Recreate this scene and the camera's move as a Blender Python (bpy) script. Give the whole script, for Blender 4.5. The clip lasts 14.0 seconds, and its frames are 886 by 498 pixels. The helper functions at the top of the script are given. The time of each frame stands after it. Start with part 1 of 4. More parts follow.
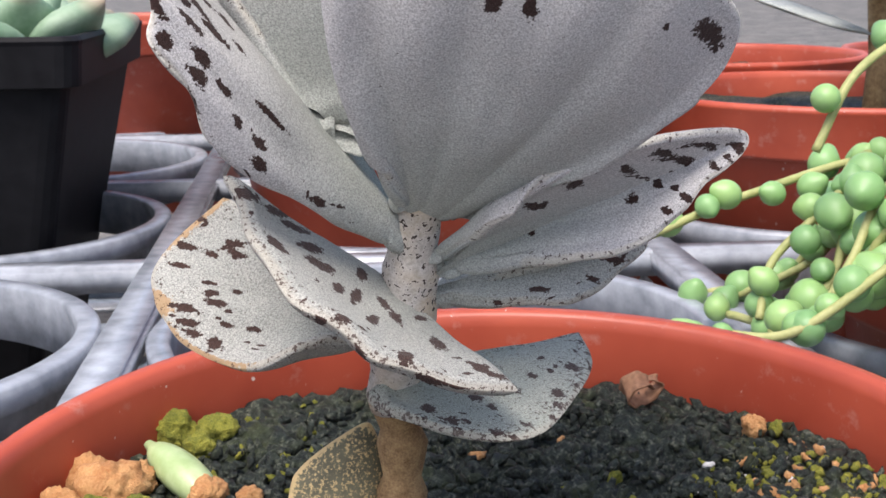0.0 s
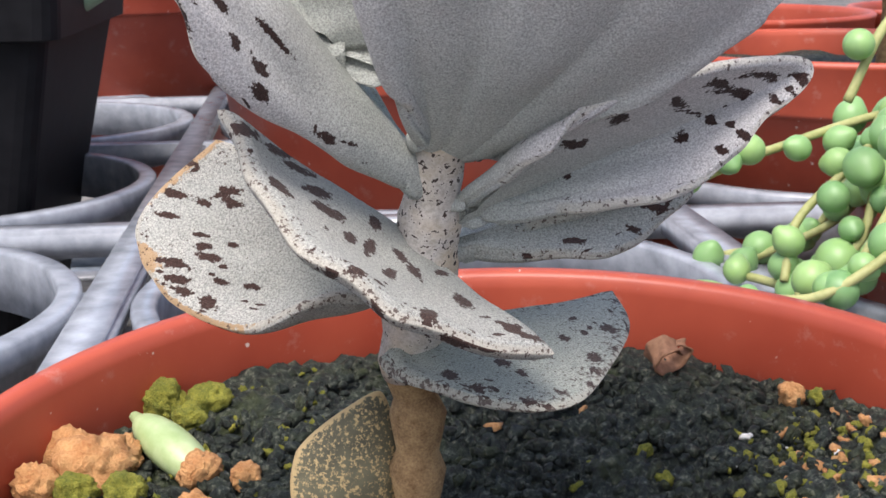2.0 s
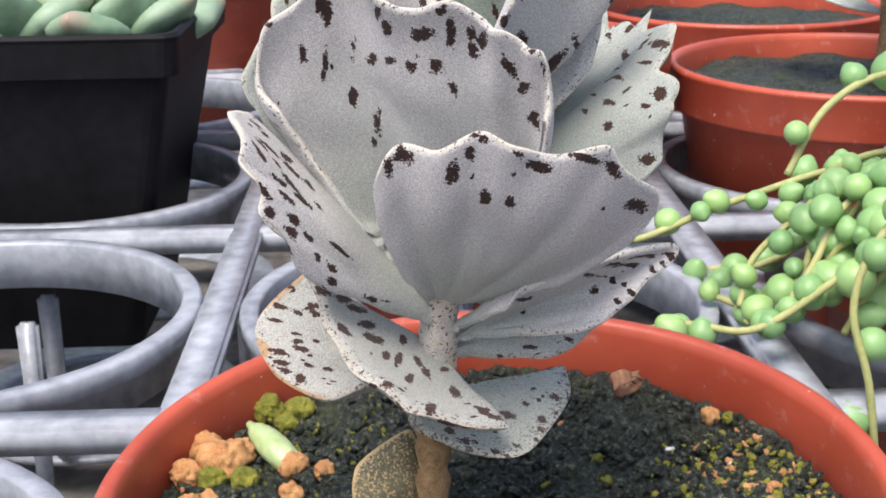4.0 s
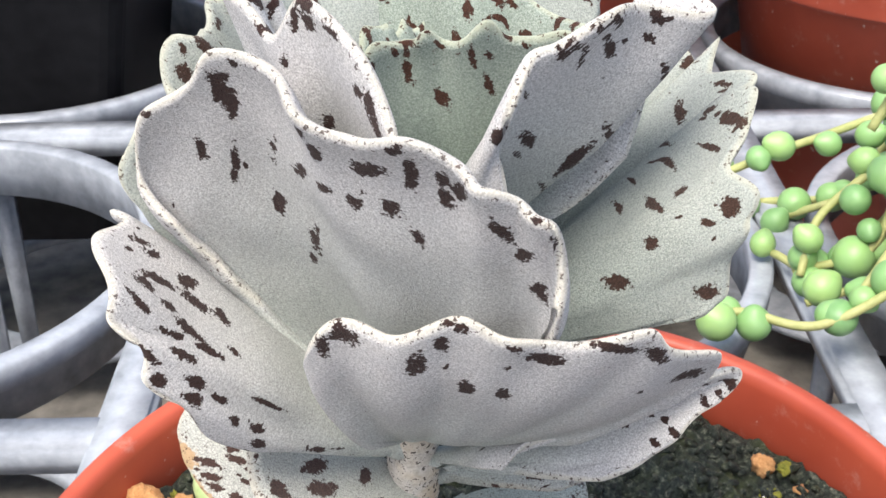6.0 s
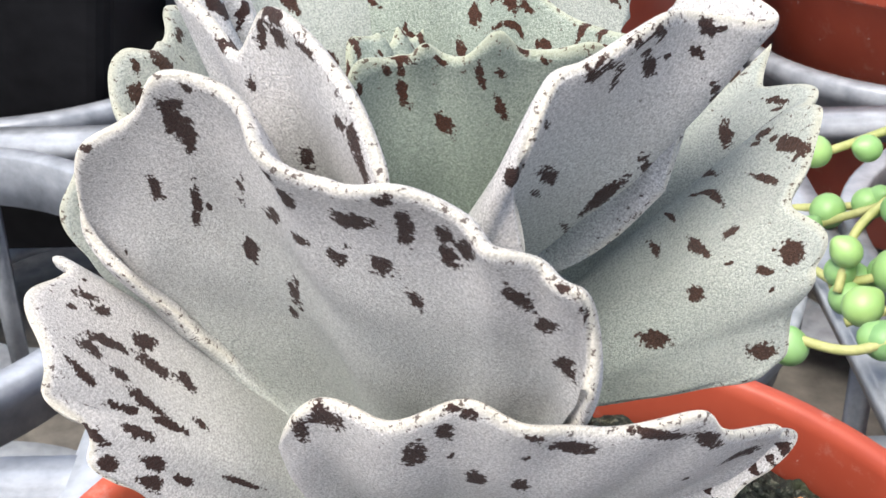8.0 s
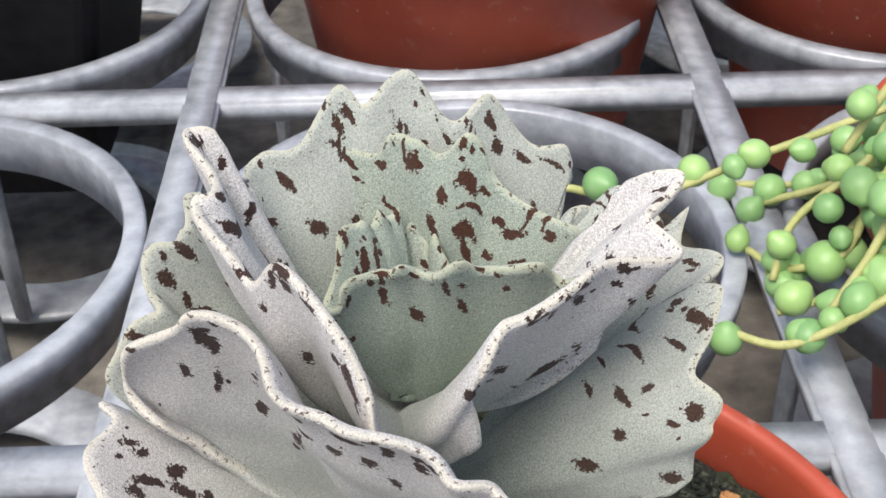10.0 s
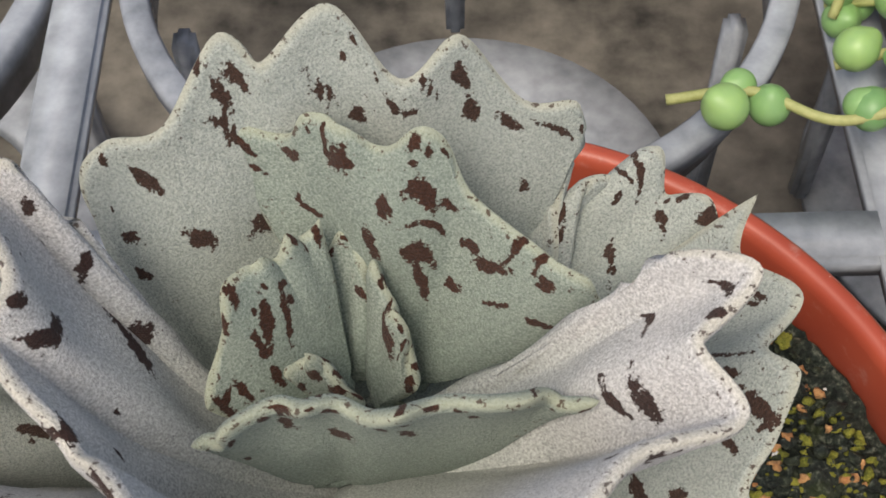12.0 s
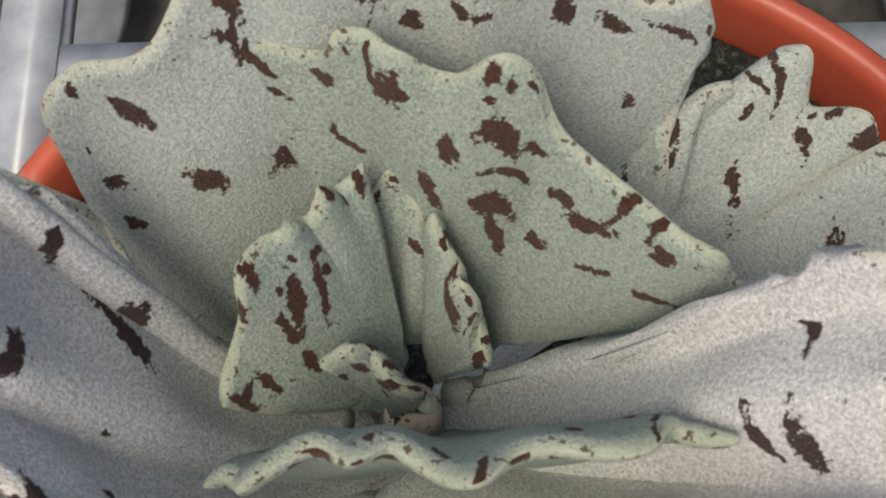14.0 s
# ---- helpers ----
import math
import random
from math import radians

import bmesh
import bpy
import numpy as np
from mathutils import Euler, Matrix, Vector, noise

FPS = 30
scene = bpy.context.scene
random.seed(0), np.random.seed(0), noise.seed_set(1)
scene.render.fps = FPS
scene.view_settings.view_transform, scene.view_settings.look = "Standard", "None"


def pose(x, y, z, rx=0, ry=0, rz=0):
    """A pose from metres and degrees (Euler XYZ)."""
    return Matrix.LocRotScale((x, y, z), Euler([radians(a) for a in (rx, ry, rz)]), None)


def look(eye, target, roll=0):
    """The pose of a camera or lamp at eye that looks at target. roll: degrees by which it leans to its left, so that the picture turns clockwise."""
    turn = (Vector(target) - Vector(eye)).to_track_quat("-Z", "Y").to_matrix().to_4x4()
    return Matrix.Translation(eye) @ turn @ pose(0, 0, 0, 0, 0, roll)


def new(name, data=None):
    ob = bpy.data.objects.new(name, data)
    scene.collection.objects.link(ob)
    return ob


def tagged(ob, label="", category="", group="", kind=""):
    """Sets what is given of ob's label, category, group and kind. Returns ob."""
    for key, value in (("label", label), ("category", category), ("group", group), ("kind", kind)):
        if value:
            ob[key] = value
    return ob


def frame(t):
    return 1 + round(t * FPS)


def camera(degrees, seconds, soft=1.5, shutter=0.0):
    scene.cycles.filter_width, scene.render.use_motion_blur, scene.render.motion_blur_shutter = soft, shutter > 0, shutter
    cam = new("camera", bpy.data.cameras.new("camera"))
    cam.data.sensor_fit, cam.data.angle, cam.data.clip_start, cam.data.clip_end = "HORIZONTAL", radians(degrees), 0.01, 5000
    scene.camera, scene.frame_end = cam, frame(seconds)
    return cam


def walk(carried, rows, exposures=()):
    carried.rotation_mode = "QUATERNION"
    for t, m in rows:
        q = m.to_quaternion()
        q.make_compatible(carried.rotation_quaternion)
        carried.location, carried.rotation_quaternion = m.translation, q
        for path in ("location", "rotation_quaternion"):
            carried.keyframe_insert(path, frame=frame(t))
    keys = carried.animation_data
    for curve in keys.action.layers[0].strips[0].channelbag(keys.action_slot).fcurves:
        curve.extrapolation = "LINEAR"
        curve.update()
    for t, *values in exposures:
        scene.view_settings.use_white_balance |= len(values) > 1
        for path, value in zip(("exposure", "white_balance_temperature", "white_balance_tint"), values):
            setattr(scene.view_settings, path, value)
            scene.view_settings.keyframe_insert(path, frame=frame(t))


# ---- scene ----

MM = 0.001


# ---- camera and walk ----
def eye(x, y, z, yaw, pitch, roll):
    """Place in millimetres, turn in degrees."""
    return pose(x * MM, y * MM, z * MM, 0, 0, yaw) @ pose(0, 0, 0, 90 + pitch) @ pose(0, 0, 0, 0, 0, roll)


cam = camera(38.0, 14.0, soft=1.5)
walk(cam, [
    (0.0, eye(-13.59, -90.91, 41.19, -5.13, -12.34, -0.60)),
    (0.5, eye(-14.31, -80.55, 36.51, -6.11, -12.57, -0.55)),
    (1.0, eye(-14.58, -80.25, 36.35, -5.74, -13.34, -0.57)),
    (1.5, eye(-15.15, -80.20, 36.86, -5.83, -13.62, -0.58)),
    (2.0, eye(-15.12, -80.53, 37.31, -5.78, -13.62, -0.54)),
    (2.5, eye(-15.15, -81.03, 37.14, -6.24, -13.94, -0.97)),
    (3.0, eye(-15.61, -88.76, 40.12, -4.94, -13.96, -0.73)),
    (3.5, eye(-14.19, -99.61, 48.73, -3.66, -14.50, -1.00)),
    (4.0, eye(-11.16, -123.31, 69.30, -1.86, -18.09, -0.82)),
    (4.2, eye(-10.33, -123.55, 72.76, -1.92, -18.93, -0.88)),
    (5.2, eye(-7.60, -97.00, 79.50, -0.90, -24.30, -1.00)),
    (6.3, eye(-4.29, -70.79, 82.54, 0.07, -29.37, -1.16)),
    (6.5, eye(-3.55, -65.64, 79.47, 0.34, -29.16, -1.54)),
    (7.0, eye(-4.89, -64.76, 79.25, 0.56, -28.96, -1.68)),
    (7.5, eye(-4.89, -65.44, 79.05, 0.19, -29.15, -1.55)),
    (8.0, eye(-5.16, -65.98, 78.89, 0.22, -29.32, -1.51)),
    (8.5, eye(-4.86, -65.66, 79.45, 0.10, -29.31, -1.43)),
    (8.7, eye(-4.71, -65.54, 79.44, -0.05, -29.02, -1.35)),
    (9.8, eye(-4.60, -69.00, 98.50, -0.90, -35.20, -1.15)),
    (10.8, eye(-4.19, -68.53, 115.03, -1.64, -41.01, -0.91)),
    (11.0, eye(-5.60, -63.46, 114.47, -3.08, -43.57, 0.44)),
    (11.5, eye(-4.82, -50.85, 111.37, -3.81, -48.78, 1.34)),
    (12.0, eye(-0.44, -29.16, 101.92, 0.43, -56.90, -1.85)),
    (12.5, eye(-4.20, -20.61, 92.84, 0.33, -62.07, -2.05)),
    (13.0, eye(-3.88, -18.58, 94.15, 0.38, -64.98, -2.04)),
    (13.5, eye(-3.63, -16.34, 93.72, 1.03, -66.21, -2.47)),
    (14.0, eye(-2.33, -15.04, 93.74, 4.30, -68.46, -5.32)),
], exposures=[(0.0, 0.58, 6500, 13), (3.0, 0.58, 6500, 13), (4.2, 0.62, 6600, 12), (6.3, 0.82, 6650, 8), (8.7, 0.82, 6650, 8), (10.8, 0.18, 6800, 9), (11.5, 0.04, 6900, 10), (12.3, -0.08, 7200, 7), (14.0, -0.08, 7200, 7)])
cam.data.dof.use_dof = True
cam.data.dof.focus_distance = 0.078
cam.data.dof.aperture_fstop = 340.0

# ---- light ----
world = bpy.data.worlds.new("sky")
scene.world = world
world.use_nodes = True
wn = world.node_tree
sky = wn.nodes.new("ShaderNodeTexSky")
sky.sky_type = "NISHITA"
sky.sun_disc = False
sky.sun_elevation = radians(61)
sky.sun_rotation = radians(207)
sky.air_density, sky.dust_density = 1.0, 4.0
wn.links.new(sky.outputs[0], wn.nodes["Background"].inputs[0])
wn.nodes["Background"].inputs[1].default_value = 0.165
sun_data = bpy.data.lights.new("sun", "SUN")
sun_data.energy, sun_data.angle, sun_data.color = 2.3, radians(28), (1.0, 0.97, 0.93)
sun = new("sun", sun_data)
sun.matrix_world = look((-0.25, -0.5, 1.0), (0, 0, 0))


# ---- materials ----
def nodes(name):
    m = bpy.data.materials.new(name)
    m.use_nodes = True
    t = m.node_tree
    return m, t, t.nodes["Principled BSDF"]


def add(t, kind, **inputs):
    n = t.nodes.new(kind)
    for k, v in inputs.items():
        n.inputs[k.replace("_", " ")].default_value = v
    return n


def ramp(t, fac, stops):
    r = t.nodes.new("ShaderNodeValToRGB")
    while len(r.color_ramp.elements) < len(stops):
        r.color_ramp.elements.new(0.5)
    for e, (p, c) in zip(r.color_ramp.elements, stops):
        e.position, e.color = p, (*c, 1)
    t.links.new(fac, r.inputs[0])
    return r.outputs[0]


def noise_tex(t, scale, detail=4.0, rough=0.6, coords=None):
    n = add(t, "ShaderNodeTexNoise", Scale=scale, Detail=detail, Roughness=rough)
    if coords is None:
        coords = t.nodes.new("ShaderNodeTexCoord").outputs["Object"]
    t.links.new(coords, n.inputs["Vector"])
    return n.outputs["Fac"]


def mix(t, fac, a, b, blend="MIX"):
    n = t.nodes.new("ShaderNodeMix")
    n.data_type, n.blend_type = "RGBA", blend
    for sock, val in ((n.inputs[0], fac), (n.inputs[6], a), (n.inputs[7], b)):
        if isinstance(val, (int, float)):
            sock.default_value = val
        elif isinstance(val, tuple):
            sock.default_value = (*val, 1)
        else:
            t.links.new(val, sock)
    return n.outputs[2]


def math_node(t, op, a, b=0.0, clamp=False):
    n = t.nodes.new("ShaderNodeMath")
    n.operation, n.use_clamp = op, clamp
    for sock, val in zip(n.inputs, (a, b)):
        if isinstance(val, (int, float)):
            sock.default_value = val
        else:
            t.links.new(val, sock)
    return n.outputs[0]


def attribute(t, name):
    n = t.nodes.new("ShaderNodeAttribute")
    n.attribute_name = name
    return n.outputs["Fac"]


def bump(t, bsdf, height, strength, distance):
    b = add(t, "ShaderNodeBump", Strength=strength, Distance=distance)
    t.links.new(height, b.inputs["Height"])
    t.links.new(b.outputs[0], bsdf.inputs["Normal"])


def surface(name, dark, light, scale, rough=0.6, bumps=0.3, depth=0.0002, detail=6.0, spec=0.5):
    """A two-scale mottled surface; scale in features per metre."""
    m, t, b = nodes(name)
    big, small = noise_tex(t, scale, 3.0), noise_tex(t, scale * 8, detail)
    both = math_node(t, "ADD", math_node(t, "MULTIPLY", big, 0.6), math_node(t, "MULTIPLY", small, 0.4))
    t.links.new(ramp(t, both, ((0.32, dark), (0.68, light))), b.inputs["Base Color"])
    b.inputs["Roughness"].default_value = rough
    b.inputs["Specular IOR Level"].default_value = spec
    bump(t, b, small, bumps, depth)
    return m


def leaf_material(name, dark, light, rim, spot_colour, grain=8000.0, tint=(0.5, 0.6, 0.5), foot=(0.42, 0.48, 0.43), specky=0.0, edgy=0.125):
    """Felted skin: fine hairs, a greener foot, a creamy rim, rusty specks towards the edge and ragged brown marks."""
    m, t, b = nodes(name)
    fine = noise_tex(t, grain, 3.0, 0.75)
    mid = noise_tex(t, 260.0, 4.0)
    base = ramp(t, fine, ((0.37, dark), (0.64, light)))
    base = mix(t, ramp(t, mid, ((0.4, (0, 0, 0)), (0.7, (0.3, 0.3, 0.3)))), base, tint)
    green = ramp(t, fine, ((0.36, tuple(c * 0.62 for c in foot)), (0.64, tuple(c * 1.3 for c in foot))))
    base = mix(t, ramp(t, attribute(t, "along"), ((0.30, (0.75, 0.75, 0.75)), (0.85, (0, 0, 0)))), base, green)
    edge = attribute(t, "edge")
    rimmed = ramp(t, math_node(t, "ADD", edge, math_node(t, "MULTIPLY", math_node(t, "SUBTRACT", mid, 0.5), 0.25)), ((0.84, (0, 0, 0)), (1.04, (0.5, 0.5, 0.5))))
    base = mix(t, rimmed, base, rim)
    tan = math_node(t, "ADD", attribute(t, "tan"), math_node(t, "MULTIPLY", math_node(t, "SUBTRACT", noise_tex(t, 1800.0, 5.0, 0.7), 0.5), 1.6))
    base = mix(t, ramp(t, tan, ((0.45, (0, 0, 0)), (0.6, (0.85, 0.85, 0.85)))), base, (0.46, 0.29, 0.14))
    speck = noise_tex(t, 2700.0, 3.0, 0.65)
    specks = ramp(t, math_node(t, "ADD", math_node(t, "ADD", speck, specky), math_node(t, "MULTIPLY", edge, edgy)), ((0.715, (0, 0, 0)), (0.75, (0.85, 0.85, 0.85))))
    base = mix(t, specks, base, tuple(c * 1.9 for c in spot_colour))
    jag = math_node(t, "ADD", math_node(t, "MULTIPLY", math_node(t, "SUBTRACT", noise_tex(t, 1100.0, 5.0, 0.75), 0.5), 1.9),
                    math_node(t, "MULTIPLY", math_node(t, "SUBTRACT", noise_tex(t, 4200.0, 2.0, 0.6), 0.5), 0.9))
    mask = ramp(t, math_node(t, "ADD", attribute(t, "spot"), jag), ((0.42, (0, 0, 0)), (0.52, (1, 1, 1))))
    brown = ramp(t, fine, ((0.40, spot_colour), (0.75, tuple(min(1, c * 2.8) for c in spot_colour))))
    base = mix(t, mask, base, brown)
    t.links.new(base, b.inputs["Base Color"])
    b.inputs["Roughness"].default_value = 0.85
    b.inputs["Specular IOR Level"].default_value = 0.25
    b.inputs["Sheen Weight"].default_value = 0.08
    b.inputs["Sheen Roughness"].default_value = 0.4
    bump(t, b, fine, 1.0, 0.00016)
    return m


DARK_BROWN = (0.026, 0.013, 0.011)
RUST = (0.034, 0.0135, 0.008)
M_PALE = leaf_material("pale_leaf", (0.38, 0.37, 0.37), (0.84, 0.82, 0.815), (0.60, 0.56, 0.44), DARK_BROWN, tint=(0.56, 0.55, 0.555), foot=(0.40, 0.44, 0.40))
M_GREEN = leaf_material("young_leaf", (0.19, 0.235, 0.20), (0.43, 0.48, 0.42), (0.52, 0.53, 0.38), RUST, tint=(0.28, 0.34, 0.29), foot=(0.22, 0.275, 0.235), edgy=0.125)
M_OLD = leaf_material("old_leaf", (0.25, 0.255, 0.235), (0.68, 0.675, 0.625), (0.52, 0.47, 0.38), (0.040, 0.022, 0.018), grain=8000.0, tint=(0.44, 0.47, 0.44), foot=(0.40, 0.41, 0.36), specky=0.035, edgy=0.115)
M_SAGE = leaf_material("sage_leaf", (0.28, 0.31, 0.285), (0.54, 0.57, 0.53), (0.52, 0.50, 0.38), (0.034, 0.018, 0.013), tint=(0.38, 0.42, 0.39), foot=(0.30, 0.35, 0.31))
M_SPECKLED = leaf_material("speckled_leaf", (0.22, 0.235, 0.20), (0.62, 0.64, 0.56), (0.50, 0.46, 0.38), (0.045, 0.03, 0.026), tint=(0.38, 0.42, 0.37), foot=(0.36, 0.39, 0.33), specky=0.10, edgy=0.10)
M_STEM, st, sb = nodes("stem_skin")
skin = ramp(st, noise_tex(st, 2400.0, 4.0, 0.7), ((0.38, (0.40, 0.37, 0.33)), (0.62, (0.66, 0.62, 0.58))))
patch = ramp(st, noise_tex(st, 220.0, 2.0), ((0.45, (0, 0, 0)), (0.65, (0.6, 0.6, 0.6))))
skin = mix(st, patch, skin, (0.52, 0.40, 0.24))
specks = ramp(st, math_node(st, "ADD", noise_tex(st, 2400.0, 3.0, 0.6), math_node(st, "MULTIPLY", noise_tex(st, 160.0, 2.0), 0.25)), ((0.70, (0, 0, 0)), (0.73, (1, 1, 1))))
st.links.new(mix(st, specks, skin, (0.05, 0.035, 0.03)), sb.inputs["Base Color"])
sb.inputs["Roughness"].default_value = 0.85
bump(st, sb, noise_tex(st, 2400.0, 3.0), 0.4, 0.0002)
M_BARK = surface("old_stem", (0.13, 0.065, 0.025), (0.46, 0.31, 0.15), 700, 0.85, 0.6, 0.0004)
M_POT, po, pb = nodes("red_plastic")
skin = ramp(po, noise_tex(po, 40.0, 4.0), ((0.35, (0.355, 0.058, 0.030)), (0.65, (0.48, 0.092, 0.048))))
dust = ramp(po, noise_tex(po, 260.0, 6.0, 0.7), ((0.58, (0, 0, 0)), (0.80, (0.45, 0.45, 0.45))))
skin = mix(po, dust, skin, (0.60, 0.42, 0.36))
fleck = ramp(po, noise_tex(po, 700.0, 2.0, 0.5), ((0.74, (0, 0, 0)), (0.77, (0.8, 0.8, 0.8))))
po.links.new(mix(po, fleck, skin, (0.70, 0.60, 0.54)), pb.inputs["Base Color"])
pb.inputs["Roughness"].default_value = 0.42
bump(po, pb, noise_tex(po, 300.0, 5.0), 0.12, 0.0002)
# dusty dark plastic; the sky's pale bluish reflection is painted into its colour
M_TRAY = surface("sky_sheen_plastic", (0.16, 0.175, 0.20), (0.42, 0.45, 0.50), 40, 0.25, 0.25, 0.0002)
M_BLACK = surface("black_plastic", (0.004, 0.004, 0.005), (0.012, 0.012, 0.014), 40, 0.6, 0.1, 0.0001, spec=0.12)
M_SOIL, so, sb = nodes("dark_soil")
big, small = noise_tex(so, 160.0, 3.0), noise_tex(so, 1500.0, 6.0, 0.7)
tone = ramp(so, small, ((0.38, (0.003, 0.005, 0.004)), (0.54, (0.030, 0.042, 0.030)), (0.66, (0.19, 0.20, 0.15))))
green = ramp(so, big, ((0.52, (0, 0, 0)), (0.66, (0.55, 0.55, 0.55))))
so.links.new(mix(so, green, tone, mix(so, small, (0.012, 0.03, 0.008), (0.09, 0.10, 0.02))), sb.inputs["Base Color"])
sb.inputs["Roughness"].default_value = 0.55
bump(so, sb, small, 1.0, 0.0009)
M_MOSS = surface("moss", (0.10, 0.13, 0.015), (0.45, 0.42, 0.06), 700, 0.95, 1.0, 0.0006)
M_CLAY = surface("fired_clay_pebble", (0.42, 0.16, 0.05), (0.72, 0.42, 0.18), 500, 0.9, 0.9, 0.0005)
M_PEARL, pt, pb = nodes("pearl_leaf")
rand = pt.nodes.new("ShaderNodeObjectInfo").outputs["Random"]
skin = ramp(pt, rand, ((0.0, (0.10, 0.25, 0.08)), (0.5, (0.20, 0.38, 0.12)), (1.0, (0.34, 0.52, 0.16))))
pt.links.new(mix(pt, noise_tex(pt, 1.2, 3.0), skin, (0.24, 0.40, 0.18)), pb.inputs["Base Color"])
pb.inputs["Roughness"].default_value = 0.42
pb.inputs["Subsurface Weight"].default_value = 0.15
pb.inputs["Subsurface Radius"].default_value = (0.002, 0.003, 0.001)
M_VINE = surface("vine", (0.25, 0.28, 0.09), (0.42, 0.42, 0.18), 200, 0.6)
M_GROUND = surface("ground_cloth", (0.010, 0.010, 0.011), (0.26, 0.24, 0.21), 22, 0.7, 0.5, 0.0006)
M_BULB, bt, bb = nodes("withering_leaf")
flake = noise_tex(bt, 3200.0, 4.0, 0.7)
skin = ramp(bt, noise_tex(bt, 300.0, 3.0), ((0.35, (0.07, 0.07, 0.045)), (0.65, (0.15, 0.14, 0.085))))
gilt = math_node(bt, "ADD", flake, math_node(bt, "MULTIPLY", attribute(bt, "edge"), 0.35))
bt.links.new(mix(bt, ramp(bt, gilt, ((0.52, (0, 0, 0)), (0.60, (1, 1, 1)))), skin, (0.50, 0.37, 0.18)), bb.inputs["Base Color"])
bb.inputs["Roughness"].default_value = 0.75
bump(bt, bb, flake, 0.5, 0.0002)
M_BEAN = surface("fallen_leaf_skin", (0.26, 0.36, 0.14), (0.46, 0.55, 0.30), 120, 0.35, 0.1, 0.0001)
M_ROSETTE, rt, rb = nodes("rosette_leaf")
height = rt.nodes.new("ShaderNodeSeparateXYZ")
rt.links.new(rt.nodes.new("ShaderNodeTexCoord").outputs["Generated"], height.inputs[0])
skin = ramp(rt, noise_tex(rt, 120.0, 4.0), ((0.35, (0.15, 0.25, 0.15)), (0.65, (0.28, 0.38, 0.27))))
rt.links.new(mix(rt, ramp(rt, height.outputs["Z"], ((0.86, (0, 0, 0)), (1.0, (0.45, 0.45, 0.45)))), skin, (0.55, 0.20, 0.17)), rb.inputs["Base Color"])
rb.inputs["Roughness"].default_value = 0.6
M_DRY = surface("dry_leaf", (0.16, 0.07, 0.035), (0.38, 0.20, 0.11), 300, 0.8, 0.5)


# ---- mesh helpers ----
def mesh_object(name, verts, faces, material, parent=None, label="", smooth=True):
    me = bpy.data.meshes.new(name)
    me.from_pydata([tuple(v) for v in verts], [], faces)
    me.materials.append(material)
    if smooth:
        me.shade_smooth()
    ob = new(name, me)
    if parent is not None:
        ob.parent = parent
    if label:
        tagged(ob, label)
    return ob


def part(name, bm, material, parent=None, label="", smooth=True):
    me = bpy.data.meshes.new(name)
    bm.to_mesh(me)
    bm.free()
    me.materials.append(material)
    if smooth:
        me.shade_smooth()
    ob = new(name, me)
    if parent is not None:
        ob.parent = parent
    if label:
        tagged(ob, label)
    return ob


def empty(name, x, y, z, m=None):
    ob = new(name)
    ob.empty_display_size = 0.01
    ob.matrix_world = m if m is not None else Matrix.Translation((x * MM, y * MM, z * MM))
    return ob


def lathe(profile, n=96, wobble=0.0):
    """A turned closed profile of (radius, height) in millimetres."""
    verts, faces, k = [], [], len(profile)
    for i in range(n):
        a = 2 * math.pi * i / n
        for r, z in profile:
            verts.append((r * math.cos(a) * MM, r * math.sin(a) * MM, z * MM))
    for i in range(n):
        for j in range(k):
            a, b = i * k + j, i * k + (j + 1) % k
            c, d = ((i + 1) % n) * k + (j + 1) % k, ((i + 1) % n) * k + j
            faces.append((a, d, c, b))
    return verts, faces


def tube(points, radii, sides=12):
    """A tapered round tube along points, in millimetres."""
    pts = [Vector(p) for p in points]
    verts, faces = [], []
    for i, p in enumerate(pts):
        way = (pts[min(i + 1, len(pts) - 1)] - pts[max(i - 1, 0)]).normalized()
        side = way.cross(Vector((0.31, 0.22, 0.92))).normalized()
        up = side.cross(way)
        for s in range(sides):
            a = 2 * math.pi * s / sides
            verts.append((p + (side * math.cos(a) + up * math.sin(a)) * radii[i]) * MM)
    for i in range(len(pts) - 1):
        for s in range(sides):
            a, b = i * sides + s, i * sides + (s + 1) % sides
            faces.append((a, b, b + sides, a + sides))
    faces.append(tuple(range(sides))[::-1])
    faces.append(tuple(range((len(pts) - 1) * sides, len(pts) * sides)))
    return verts, faces


def spline(points, n):
    """Points on a smooth curve through the given ones."""
    p = np.array(points, float)
    p = np.vstack([2 * p[0] - p[1], p, 2 * p[-1] - p[-2]])
    out = []
    for s in np.linspace(0, len(points) - 1 - 1e-9, n):
        i = int(s)
        t, (a, b, c, d) = s - i, p[i:i + 4]
        out.append(0.5 * (2 * b + (c - a) * t + (2 * a - 5 * b + 4 * c - d) * t * t + (3 * b - a - 3 * c + d) * t ** 3))
    return np.array(out)


def lump(radius, seed, rough=0.25, squash=(1, 1, 1), level=3):
    """An uneven stone-like lump, in millimetres."""
    bm = bmesh.new()
    bmesh.ops.create_icosphere(bm, subdivisions=level, radius=1.0)
    off = Vector((seed * 3.7, seed * 1.3, seed * 7.1))
    for v in bm.verts:
        d = 1 + rough * noise.noise(v.co * 1.3 + off) + 0.6 * rough * noise.noise(v.co * 3.7 + off) + 0.35 * rough * noise.noise(v.co * 9.0 + off)
        v.co = Vector((v.co.x * squash[0], v.co.y * squash[1], v.co.z * squash[2])) * d * radius * MM
    return bm


# ---- setting: ground and tray ----
PITCH, CELL_X, CELL_Y, TRAY_Z = 90.5, 1.8, -1.4, -9.9

